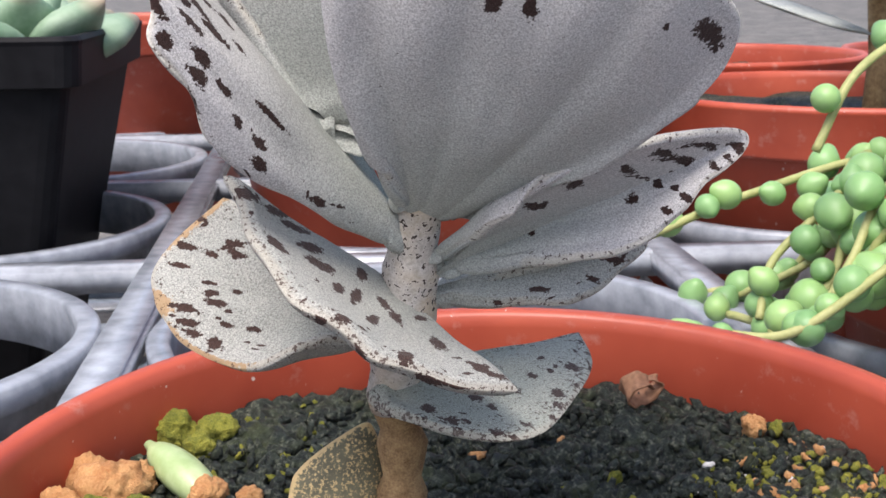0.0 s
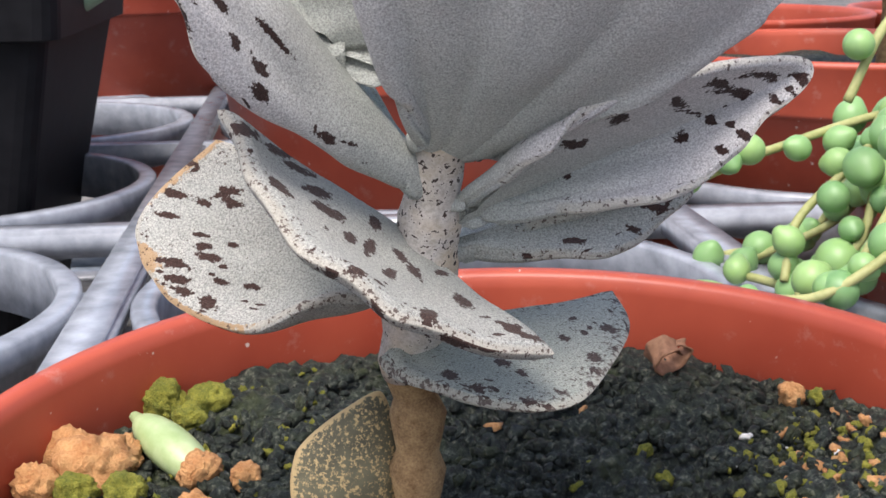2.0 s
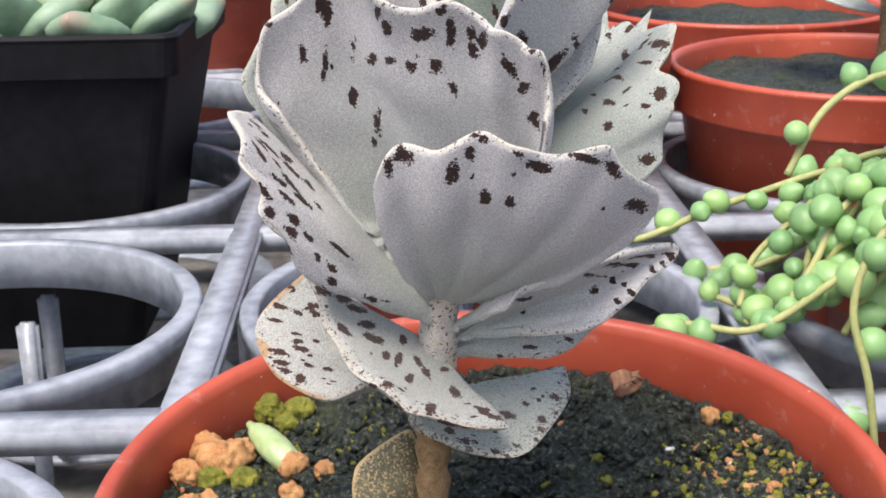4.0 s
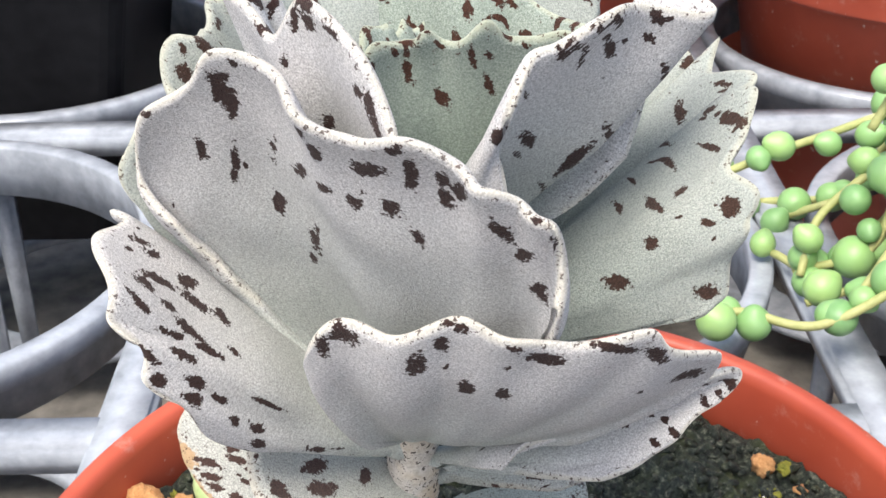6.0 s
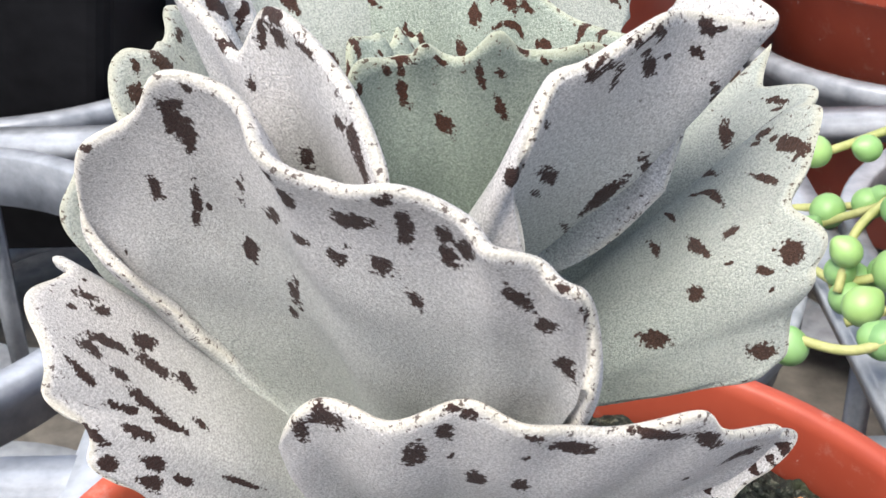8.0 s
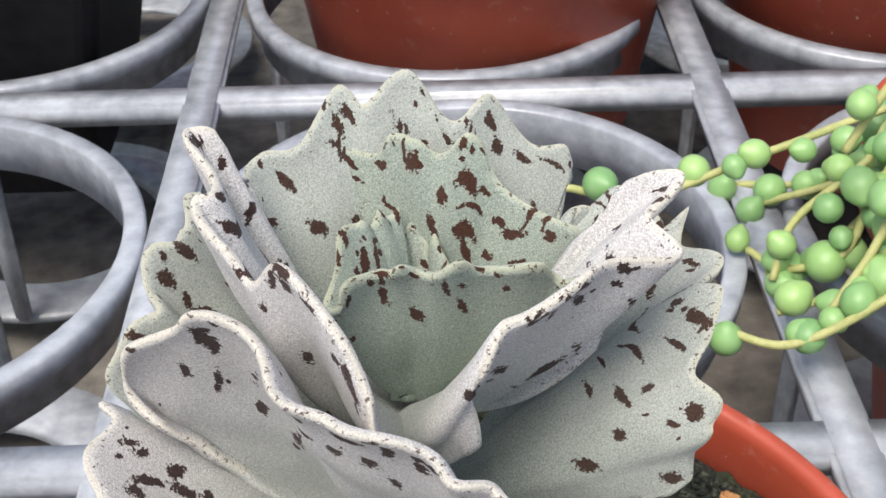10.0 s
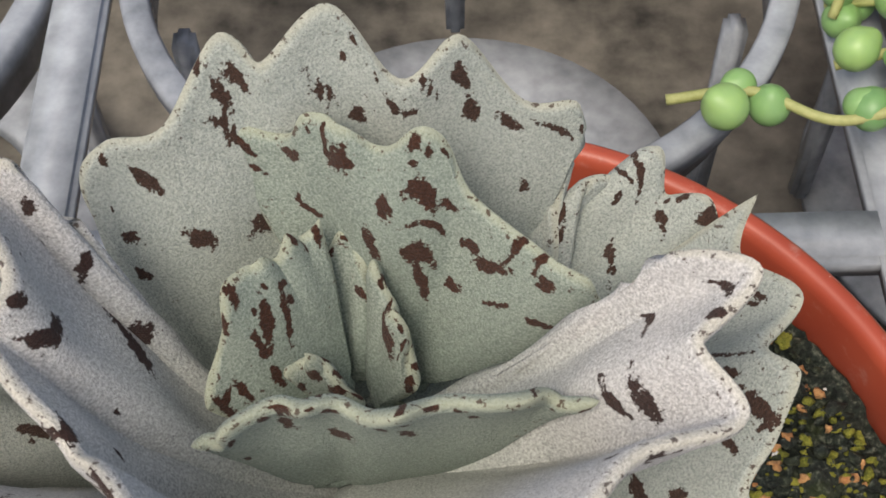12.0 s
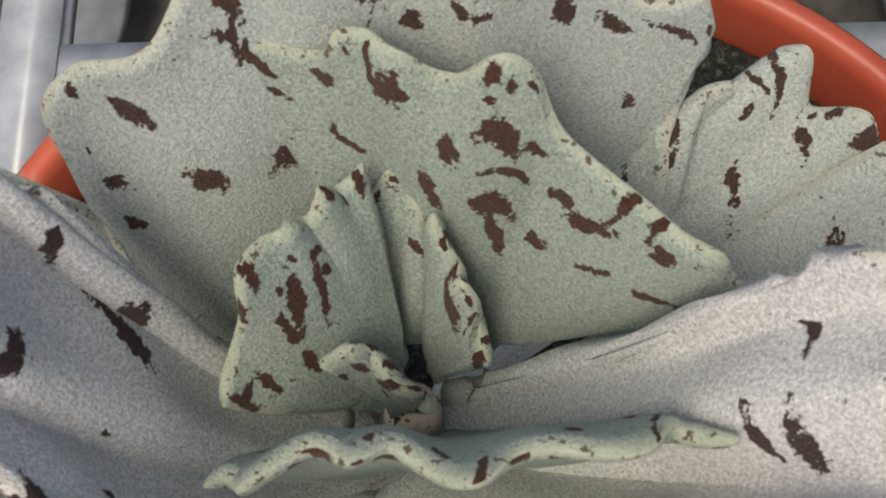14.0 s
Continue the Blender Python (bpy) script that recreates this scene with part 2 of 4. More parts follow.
bm = bmesh.new()
bmesh.ops.create_grid(bm, x_segments=8, y_segments=8, size=30.0)
ground = part("ground", bm, M_GROUND, smooth=False)
ground.location = (0, 0, -0.078)
tagged(ground, "black woven ground cloth with dust", "ground", kind="structure")


def bar_mesh(length, width, depth):
    bm = bmesh.new()
    bmesh.ops.create_cube(bm, size=1.0)
    for v in bm.verts:
        v.co = Vector((v.co.x * length, v.co.y * width * (1.0 if v.co.z > 0 else 0.7), v.co.z * depth)) * MM
    bmesh.ops.bevel(bm, geom=bm.edges[:], offset=0.8 * MM, segments=2, affect="EDGES")
    return bm


tray = empty("plant_tray", CELL_X, CELL_Y, TRAY_Z)
tagged(tray, "weathered grey-black plastic carrying tray with round pot holders", "tray")
ring_profile = [(38.2, 0.2), (38.6, 0.7), (41.2, 0.7), (41.7, 0.2), (41.5, -3.0), (40.0, -3.6), (39.6, -9.0), (38.7, -9.0), (38.6, -3.0)]
ring_verts, ring_faces = lathe(ring_profile, 80)
floor_verts, floor_faces = lathe([(22, -58), (24, -56.6), (35.5, -56.6), (36, -58)], 64)
ring_me = rib_me = floor_me = None
for col in range(-2, 4):
    for row in range(-1, 5):
        x, y = col * PITCH * MM, row * PITCH * MM
        if ring_me is None:
            ring = mesh_object("ring", ring_verts, ring_faces, M_TRAY, tray)
            ring_me = ring.data
            foot = mesh_object("cup_floor", floor_verts, floor_faces, M_TRAY, tray)
            floor_me = foot.data
            rib_bm = bar_mesh(3.0, 4.5, 40.0)
            rib = part("rib", rib_bm, M_TRAY, tray)
            rib_me = rib.data
            bpy.data.objects.remove(rib)
        else:
            ring, foot = new("ring", ring_me), new("cup_floor", floor_me)
            ring.parent = foot.parent = tray
        ring.location = foot.location = (x, y, 0)
        if col < 2 and row < 3:
            for k in range(4):
                a = k * math.pi / 2
                rib = new("rib", rib_me)
                rib.parent = tray
                rib.location = (x + 37.0 * MM * math.cos(a), y + 37.0 * MM * math.sin(a), -0.036)
                rib.rotation_euler = (0, 0, a)
bar_a = part("bar", bar_mesh(6 * PITCH, 7.0, 5.0), M_TRAY, tray)
bar_a.location = (0.5 * PITCH * MM, -1.5 * PITCH * MM, -0.0017)
for row in range(0, 6):
    ob = new("bar", bar_a.data)
    ob.parent, ob.location = tray, (0.5 * PITCH * MM, (row - 0.5) * PITCH * MM, -0.0017)
bar_b = part("bar", bar_mesh(6 * PITCH, 7.0, 5.0), M_TRAY, tray)
bar_b.rotation_euler = (0, 0, math.pi / 2)
bar_b.location = (-2.5 * PITCH * MM, 1.5 * PITCH * MM, -0.0014)
for col in range(-2, 4):
    ob = new("bar", bar_b.data)
    ob.parent, ob.rotation_euler, ob.location = tray, (0, 0, math.pi / 2), ((col + 0.5) * PITCH * MM, 1.5 * PITCH * MM, -0.0014)


# ---- round red pots ----
RIM_PROFILE = [(42.9, -0.5), (43.5, -0.05), (44.5, 0.0), (45.0, -0.6), (45.05, -1.2), (44.75, -1.6), (44.3, -9.8), (43.9, -10.6), (42.6, -10.8), (42.3, -10.0), (42.7, -1.8)]
POT_PROFILE = [(42.2, -10.0), (42.5, -10.9), (41.3, -11.6), (32.5, -62.0), (31.5, -63.0), (0.5, -63.0), (0.5, -61.0), (30.5, -61.0), (39.6, -12.5)]


def tilted(x, y, z, nx=0.0, ny=0.0):
    up = Vector((-nx, -ny, 1)).normalized()
    return Matrix.Translation((x * MM, y * MM, z * MM)) @ up.to_track_quat("Z", "Y").to_matrix().to_4x4()


def soil_mesh(radius, seed, rings=70, around=160, rough=1.0):
    verts, faces = [(0, 0, 0)], []
    for i in range(1, rings + 1):
        for j in range(around):
            a, r = 2 * math.pi * j / around, radius * i / rings
            p = Vector((r * math.cos(a), r * math.sin(a), seed * 11.0))
            z = 1.4 * noise.noise(p * 0.12) + 1.0 * noise.noise(p * 0.35) + 0.8 * noise.noise(p * 0.9) + 0.65 * abs(noise.noise(p * 1.9)) + 0.35 * noise.noise(p * 4.0)
            verts.append((p.x * MM, p.y * MM, z * rough * MM))
    for j in range(around):
        faces.append((0, 1 + j, 1 + (j + 1) % around))
    for i in range(rings - 1):
        for j in range(around):
            a, b = 1 + i * around + j, 1 + i * around + (j + 1) % around
            faces.append((a, a + around, b + around, b))
    return verts, faces


pot_m = tilted(-1.5, 4.7, 0.0, 0.02, 0.08)
pot_verts, pot_faces = lathe(POT_PROFILE, 128)
pot = empty("flower_pot", 0, 0, 0, pot_m)
tagged(pot, "round terracotta-red plastic pot, scuffed, filled with dark soil", "flower pot", "red pots")
pot_body = mesh_object("pot_body", pot_verts, pot_faces, M_POT, pot)
pot_rim = mesh_object("rim", *lathe(RIM_PROFILE, 128), M_POT, pot)
SOIL_DROP = 8.0
sv, sf = soil_mesh(42.3, 1, 120, 420)
soil = mesh_object("potting_soil", sv, sf, M_SOIL)
soil.matrix_world = pot_m @ Matrix.Translation((0, 0, -SOIL_DROP * MM))
tagged(soil, "damp dark potting soil with algae filling the red pot", "soil", kind="stuff")


def red_pot(x, y, z, label, turn=0.0):
    ob = empty("flower_pot", x, y, z)
    ob.rotation_euler = (0, 0, turn)
    for piece in (pot_body, pot_rim):
        new(piece.name.split(".")[0], piece.data).parent = ob
    tagged(ob, label, "flower pot", "red pots")
    fill = mesh_object("potting_soil", *FAR_SOIL, M_SOIL)
    fill.location = (x * MM, y * MM, (z - 6) * MM)
    tagged(fill, "dry brown potting soil in a red pot", "soil", kind="stuff")
    return ob


FAR_SOIL = soil_mesh(42.3, 3, 24, 64)
red_pot(106, 87, 1, "red plastic pot overhung by a trailing pearl plant")
red_pot(99, 181, 15, "red plastic pot with a grey-leaved plant standing behind")
red_pot(9, 184, 21, "red plastic pot standing in the tray behind")
red_pot(94, 271, 17, "red plastic pot in the back row")
red_pot(2, 271, 17, "red plastic pot in the back row")
red_pot(-78, 361, 26, "red plastic pot behind the black square pot")
red_pot(183, 180, 15, "red plastic pot in the next column")
red_pot(183, 271, 17, "red plastic pot in the back row")

# ---- the plant ----
plant = empty("kalanchoe_plant", -8, 4.5, -6)
tagged(plant, "grey felted succulent with toothed brown-spotted leaves in the red pot", "succulent plant")
PLANT_AT = Vector((-8, 4.5, -6))


def stem_at(z):
    heights = (-8, 5, 9, 16, 19.5, 24, 27, 40, 56)
    return Vector((np.interp(z, heights, (-8.6, -8.4, -9.0, -8.1, -7.7, -7.4, -6.8, -5.0, -5.0)),
                   np.interp(z, heights, (4.5, 4.5, 4.0, 2.0, 1.0, -1.0, -2.4, -3.0, -2.0)), z))


low = [stem_at(z) - PLANT_AT for z in np.linspace(-9, 9, 14)]
mesh_object("lower_stem", *tube(low, [1.8 + 0.3 * math.sin(i * 2.1) for i in range(14)], 16), M_BARK, plant, "brown woody lower stem")
high = [stem_at(z) - PLANT_AT for z in np.linspace(8, 46, 40)]
mesh_object("stem", *tube(high, [np.interp(i, (0, 6, 10, 16, 39), (2.0, 2.35, 2.2, 1.7, 1.0)) + 0.12 * math.sin(i * 1.7) for i in range(40)], 20), M_STEM, plant, "pale felted stem with black specks")


def leaf(base, edge_points, material, label="", teeth=5, tooth=0.8, wave=0.3, bow=0.0, thick=0.95, petiole=0.17, flare=0.62,
         curl=0.0, fold=0.0, seed=0, nu=84, nv=120, spots=14, dab=1.06, tanned=(), dots=10):
    """One felted leaf in millimetres: a petiole at base that widens to a toothed edge through edge_points, from one side to the other.
    bow bends the midline along the leaf's normal; SPOTS holds each face's marks as (u, v, half length along and across the leaf, half width)."""
    rng = np.random.RandomState(seed + 5)
    B = np.array(base, float)
    E = spline(edge_points, nv)
    T, L, R = E[nv // 2], E[0], E[-1]
    axis = T - B
    size = np.linalg.norm(axis)
    axis /= size
    nrm = np.cross(R - L, axis)
    nrm /= np.linalg.norm(nrm)
    u = np.linspace(0, 1, nu)[:, None, None]
    v = np.linspace(-1, 1, nv)[None, :, None]
    u = 1 - (1 - u) ** 1.25
    C = B + (T - B) * u + nrm * bow * 4 * u * (1 - u)
    s = np.clip((u - 0.12) / 0.88, 0, 1)
    g = petiole + (1 - petiole) * (s * s * (3 - 2 * s) * 0.35 + 0.65 * s ** flare)
    g = g * np.clip(u / 0.04, 0.6, 1)
    across = E - T
    down = (across @ axis)[:, None] * axis
    P = C + down[None] * u + (across - down)[None] * g
    ph = rng.rand() * 0.6 - 0.3
    x = (v + 1) / 2 * teeth + ph + 0.10 * np.sin(v * 5 + seed)
    saw = (0.5 + 0.5 * np.cos(2 * math.pi * x)) ** 1.5
    saw = saw * (1 + 0.3 * np.sin(v * 7 + seed))
    out = axis + (R - L) / np.linalg.norm(R - L) * v * 0.6
    P = P + out * (saw - 0.4) * tooth * 1.7 * u ** 7
    P = P + nrm * wave * np.cos(2 * math.pi * x + 0.6) * u ** 5
    inward = np.sign(nrm @ (np.array([-5.0, -2.5, T[2]]) - T))
    P = P + nrm * inward * fold * 9.5 * u ** 3 * (1 - u)
    P = P + nrm * curl * (u ** 4) * (0.4 + v * v)
    wide = np.linalg.norm(np.diff(E, axis=0), axis=1).sum()
    edge_d = np.minimum((1 - np.abs(v)) * 0.5 * g * wide, (1 - u) * size) * np.ones_like(v)
    half = 0.5 * thick * np.sqrt(np.clip(edge_d / (0.55 * thick), 0, 1)) * (0.75 + 0.95 * (1 - u))
    rough = np.array([[noise.noise(Vector((a * size * 0.16, b * wide * 0.08, seed * 3.1))) for b in v[0, :, 0]] for a in u[:, 0, 0]])
    du, dv = np.gradient(P, axis=0), np.gradient(P, axis=1)
    N = np.cross(dv, du)
    N /= np.linalg.norm(N, axis=2, keepdims=True) + 1e-9
    P = P + N * rough[..., None] * 0.45 * np.clip(u * 2, 0, 1)
    top, bottom = P + N * half, P - N * half
    verts = np.concatenate([top.reshape(-1, 3), bottom.reshape(-1, 3)]) - np.array(PLANT_AT)
    idx = np.arange(nu * nv).reshape(nu, nv)
    a, b, c, d = idx[:-1, :-1].ravel(), idx[:-1, 1:].ravel(), idx[1:, 1:].ravel(), idx[1:, :-1].ravel()
    o = nu * nv
    faces = np.concatenate([np.stack([a, b, c, d], 1), np.stack([d, c, b, a], 1) + o])
    rimloop = np.concatenate([idx[0, :], idx[1:, -1], idx[-1, -2::-1], idx[-2:0:-1, 0]])
    nxt = np.roll(rimloop, -1)
    faces = np.concatenate([faces, np.stack([rimloop, rimloop + o, nxt + o, nxt], 1)])
    ob = mesh_object("leaf", verts * MM, [tuple(f) for f in faces.tolist()], material, plant, label)
    U, V = (u * np.ones_like(v))[..., 0], (v * np.ones_like(u))[..., 0]
    width = 0.5 * wide
    gg = (g * np.ones_like(v))[..., 0]
    fields = []
    for face in (0, 1):
        marks = list(SPOTS.get((seed, face), ()))
        if not marks:
            for _ in range(spots):
                uu = 1 - abs(rng.randn()) * 0.2 - 0.04
                if uu > 0.35:
                    marks.append((uu, rng.uniform(-0.95, 0.95), rng.uniform(0.22, 0.8), 0.0, rng.uniform(0.15, 0.35)))
        dot_rng = np.random.RandomState(seed * 7 + face)
        for _ in range(dots):
            marks.append((1 - abs(dot_rng.randn()) * 0.14 - 0.01, dot_rng.uniform(-0.97, 0.97), dot_rng.uniform(0.16, 0.42), 0.0, dot_rng.uniform(0.14, 0.3)))
        field = np.zeros((nu, nv))
        for mu, mv, au, av, hw in marks:
            k = np.interp(mu, u[:, 0, 0], g[:, 0, 0])
            pu, pv, reach = (U - mu) * size, (V * gg - mv * k) * width, math.hypot(au, av)
            dd = ((pu * au + pv * av) / (reach * reach * dab)) ** 2 + ((pv * au - pu * av) / (reach * hw * dab)) ** 2
            field = np.maximum(field, np.clip(1.1 - 0.62 * np.sqrt(dd), 0, 1))
        fields.append(field)
    spot = ob.data.attributes.new("spot", "FLOAT", "POINT")
    spot.data.foreach_set("value", np.concatenate([f.ravel() for f in fields]).astype(np.float32))
    near = np.clip(1.03 - edge_d[..., 0] / 2.4, 0, 1) * np.clip((U - 0.3) / 0.2, 0, 1)
    edge = ob.data.attributes.new("edge", "FLOAT", "POINT")
    edge.data.foreach_set("value", np.concatenate([near.ravel(), near.ravel()]).astype(np.float32))
    tan_field = np.zeros((nu, nv))
    for mu, mv, hu, hv in tanned:
        tan_field = np.maximum(tan_field, np.clip(1.2 - np.sqrt(((U - mu) / hu) ** 2 + ((V - mv) / hv) ** 2), 0, 1))
    for name, field in (("along", U), ("tan", tan_field)):
        ob.data.attributes.new(name, "FLOAT", "POINT").data.foreach_set("value", np.concatenate([field.ravel(), field.ravel()]).astype(np.float32))
    return ob


# marks of the leaf faces, by leaf and face
SPOTS = {}
SPOTS[1, 1] = [(0.882, 0.563, 0.76, -0.03, 0.5), (0.892, 0.345, 0.65, -0.08, 0.36), (0.696, -0.361, 1.1, -1.02, 0.5), (0.842, -0.277, 0.98, -0.79, 0.42), (0.611, 0.277, 0.9, 0.25, 0.44), (0.66, 0.445, 0.59, 0.05, 0.3), (0.522, 0.076, 0.69, 0.05, 0.41)]
SPOTS[2, 1] = [(0.929, -0.748, -0.83, 0.31, 0.22), (0.72, -0.765, -0.77, 0.49, 0.21), (0.892, -0.63, -0.82, 0.35, 0.2), (0.81, -0.731, -0.63, 0.37, 0.17), (0.754, -0.395, -0.53, 0.36, 0.49), (0.754, -0.244, -0.6, 0.36, 0.48), (0.892, -0.176, -0.71, 0.46, 0.5), (0.911, -0.025, -0.75, 0.37, 0.5), (0.911, 0.092, 0.33, 0.54, 0.5), (0.862, 0.227, 0.72, 0.85, 0.5), (0.743, 0.008, -0.45, 0.26, 0.38), (0.648, 0.092, -0.32, 0.31, 0.42), (0.648, -0.445, -0.3, 0.28, 0.35), (0.754, -0.513, -0.49, 0.24, 0.25), (0.97, -0.882, -0.59, 0.24, 0.13), (0.754, -0.815, -0.8, 0.33, 0.18)]
SPOTS[3, 0] = [(0.872, -0.227, 1.19, 0.39, 0.5), (1.0, 0.008, -1.22, -0.71, 0.5), (1.0, 0.311, -0.64, 0.83, 0.5), (0.991, 0.697, 0.51, 0.76, 0.5), (1.0, 0.798, 0.08, 0.6, 0.21), (0.872, -0.496, 0.49, 1.15, 0.5)]
SPOTS[3, 1] = [(0.955, -0.849, -1.29, 0.76, 0.47), (0.743, -0.866, -1.45, 0.37, 0.43), (0.66, -0.815, -1.36, 0.64, 0.43), (0.623, -0.647, -1.09, 0.47, 0.46), (0.648, -0.479, -1.23, 0.86, 0.5), (0.535, -0.193, 1.27, 0.79, 0.5), (0.892, -0.546, -0.39, 0.8, 0.5), (0.636, -0.277, 0.96, 0.26, 0.5), (0.66, 0.16, 1.18, 0.55, 0.5), (0.443, 0.244, 0.62, 1.09, 0.5), (0.389, -0.008, 0.62, 1.2, 0.5), (0.586, 0.731, 1.12, 0.99, 0.38), (0.277, 0.58, 0.82, 0.32, 0.5), (0.799, 0.882, 1.14, 0.98, 0.33), (0.375, -0.529, -0.19, 0.52, 0.48), (0.929, 0.563, 1.36, 0.59, 0.5), (0.892, 0.933, 0.67, 0.7, 0.45), (0.955, 0.109, -0.65, 0.64, 0.5)]
SPOTS[4, 0] = [(0.708, -0.395, -1.05, 1.07, 0.5), (0.548, -0.429, -0.84, 1.24, 0.43), (0.766, -0.193, -1.04, 1.08, 0.28), (0.684, 0.244, 0.8, 1.27, 0.37), (0.754, 0.16, 0.89, 1.21, 0.23), (0.821, -0.042, -0.31, 1.47, 0.43), (0.862, 0.328, 0.81, 1.26, 0.22), (0.97, 0.513, 1.0, 1.12, 0.23), (0.946, 0.193, 0.92, 1.18, 0.23), (0.97, 0.059, 0.81, 1.08, 0.37), (0.882, -0.176, -0.98, 1.14, 0.32), (0.696, -0.059, -0.48, 1.42, 0.14), (0.92, -0.076, -0.6, 0.97, 0.35), (0.347, 0.261, 0.7, 1.33, 0.27), (0.92, 0.58, 0.97, 1.14, 0.19), (0.911, -0.429, -1.08, 1.04, 0.24), (0.97, 0.143, 1.05, 1.07, 0.17)]
SPOTS[5, 0] = [(0.648, 0.714, 1.26, 0.82, 0.39), (0.892, 0.529, 1.27, 0.8, 0.28), (0.872, 0.277, 1.28, 0.56, 0.2), (0.911, 0.193, 0.25, 1.48, 0.28), (0.469, 0.983, 0.77, 0.52, 0.13)]
SPOTS[6, 1] = [(0.777, -0.563, -0.71, 0.15, 0.41), (0.743, -0.479, -1.44, 0.43, 0.37), (0.929, -0.294, -0.87, 0.52, 0.34), (0.892, -0.412, -0.66, 0.17, 0.42), (0.777, -0.277, -1.18, 0.61, 0.5), (0.842, -0.193, -0.94, -0.04, 0.5), (0.852, -0.008, -1.21, -0.09, 0.5), (0.842, 0.126, -1.06, -0.03, 0.5), (0.991, 0.076, -0.84, 0.19, 0.5), (0.831, -0.361, -0.63, -0.0, 0.37), (0.882, -0.597, -0.48, 0.12, 0.35), (0.963, 0.193, 0.33, 0.59, 0.46), (0.672, -0.479, -0.54, 0.51, 0.25), (0.852, -0.479, -1.03, 0.11, 0.28), (0.648, -0.261, -0.28, 0.35, 0.31), (0.92, -0.63, -0.74, -0.03, 0.31), (0.892, 0.261, 1.15, 0.92, 0.5), (1.0, 0.445, -0.07, 0.73, 0.42)]
SPOTS[6, 1] += [(0.708, 0.395, 0.87, 0.65, 0.5), (0.754, 0.546, 1.1, 1.02, 0.5), (0.938, 0.782, -0.87, 0.32, 0.17), (0.496, 0.613, -1.28, -0.78, 0.5), (0.375, 0.513, -1.31, -0.74, 0.14), (0.598, 0.126, -1.38, 0.03, 0.27), (0.788, 0.361, 0.69, 0.62, 0.34), (0.777, 0.193, -0.72, -0.17, 0.39), (0.731, -0.176, -1.02, 0.36, 0.5)]
SPOTS[7, 0] = [(0.648, -0.664, -0.85, 0.77, 0.5), (0.81, -0.798, -0.62, 0.45, 0.37), (0.586, -0.16, -0.26, -0.53, 0.42), (0.946, -0.445, -0.59, 0.34, 0.46)]
SPOTS[8, 0] = [(0.963, -0.597, -0.56, 1.39, 0.6), (0.892, -0.378, -1.18, 0.58, 0.5), (0.777, -0.176, -0.71, 0.5, 0.6), (0.799, -0.042, -0.71, 0.47, 0.46), (0.977, -0.261, -0.06, 0.77, 0.33), (0.938, -0.311, -0.71, 0.52, 0.38), (0.955, 0.025, -0.06, 1.5, 0.46), (0.97, 0.21, -0.74, 1.3, 0.32), (0.963, 0.378, 0.3, 1.47, 0.49), (0.911, 0.597, 0.35, 1.46, 0.6), (0.946, -0.681, -1.1, 0.78, 0.39), (0.991, -0.294, -0.29, 0.84, 0.18), (0.984, -0.092, -0.1, 0.57, 0.18)]
SPOTS[9, 0] = [(0.92, -0.462, -1.3, 0.02, 0.6), (0.872, -0.445, -1.22, -0.18, 0.46), (0.821, -0.613, -0.9, 0.04, 0.31), (0.731, -0.546, -1.19, -0.33, 0.37), (0.586, -0.445, -1.05, 0.02, 0.48), (0.509, -0.345, -1.42, -0.07, 0.33), (0.429, -0.395, -0.65, -0.07, 0.25), (0.799, -0.042, -0.48, 0.47, 0.6), (0.799, 0.076, -0.63, 0.41, 0.54), (0.901, 0.143, -1.49, -0.13, 0.44), (0.872, 0.244, -0.71, -0.44, 0.6), (0.731, 0.143, -0.84, 0.31, 0.39), (0.911, 0.025, 0.02, 1.07, 0.6), (0.911, -0.143, -0.86, -0.52, 0.48), (0.743, -0.294, -0.75, -0.44, 0.43), (0.799, -0.16, 0.51, 0.58, 0.31), (0.977, 0.126, -0.48, -0.24, 0.39), (0.929, 0.244, -0.72, -0.33, 0.51)]
SPOTS[9, 0] += [(0.929, 0.311, -1.23, -0.85, 0.6), (0.892, 0.496, -0.81, 0.75, 0.6), (0.842, 0.597, 0.64, 1.36, 0.6), (0.777, 0.731, 0.76, 1.29, 0.6), (0.996, 0.664, -0.07, 0.39, 0.22), (0.754, -0.378, -1.24, -0.14, 0.16), (0.946, -0.176, -0.99, -0.65, 0.31), (0.938, -0.429, -0.26, 0.13, 0.26), (0.991, -0.681, -0.31, 0.38, 0.18)]
SPOTS[10, 0] = [(0.821, -0.731, -0.96, 1.16, 0.2), (0.766, -0.479, 0.1, 1.5, 0.28), (0.946, -0.193, 0.97, 0.85, 0.34), (0.901, -0.462, -1.46, -0.36, 0.13), (0.882, -0.126, 1.13, 0.99, 0.18), (0.743, -0.227, 0.78, 1.28, 0.19), (0.743, 0.025, 1.06, 1.06, 0.25), (0.586, -0.16, 0.46, 0.94, 0.17), (0.92, 0.261, 0.42, 0.74, 0.6), (0.684, 0.227, -0.47, 0.24, 0.41), (0.56, 0.378, 1.09, 1.03, 0.42), (0.938, -0.697, -0.14, 0.53, 0.22), (0.852, 0.277, 0.37, 0.42, 0.27), (0.92, 0.748, 1.06, 0.79, 0.37), (0.636, -0.311, -0.0, 0.92, 0.14)]
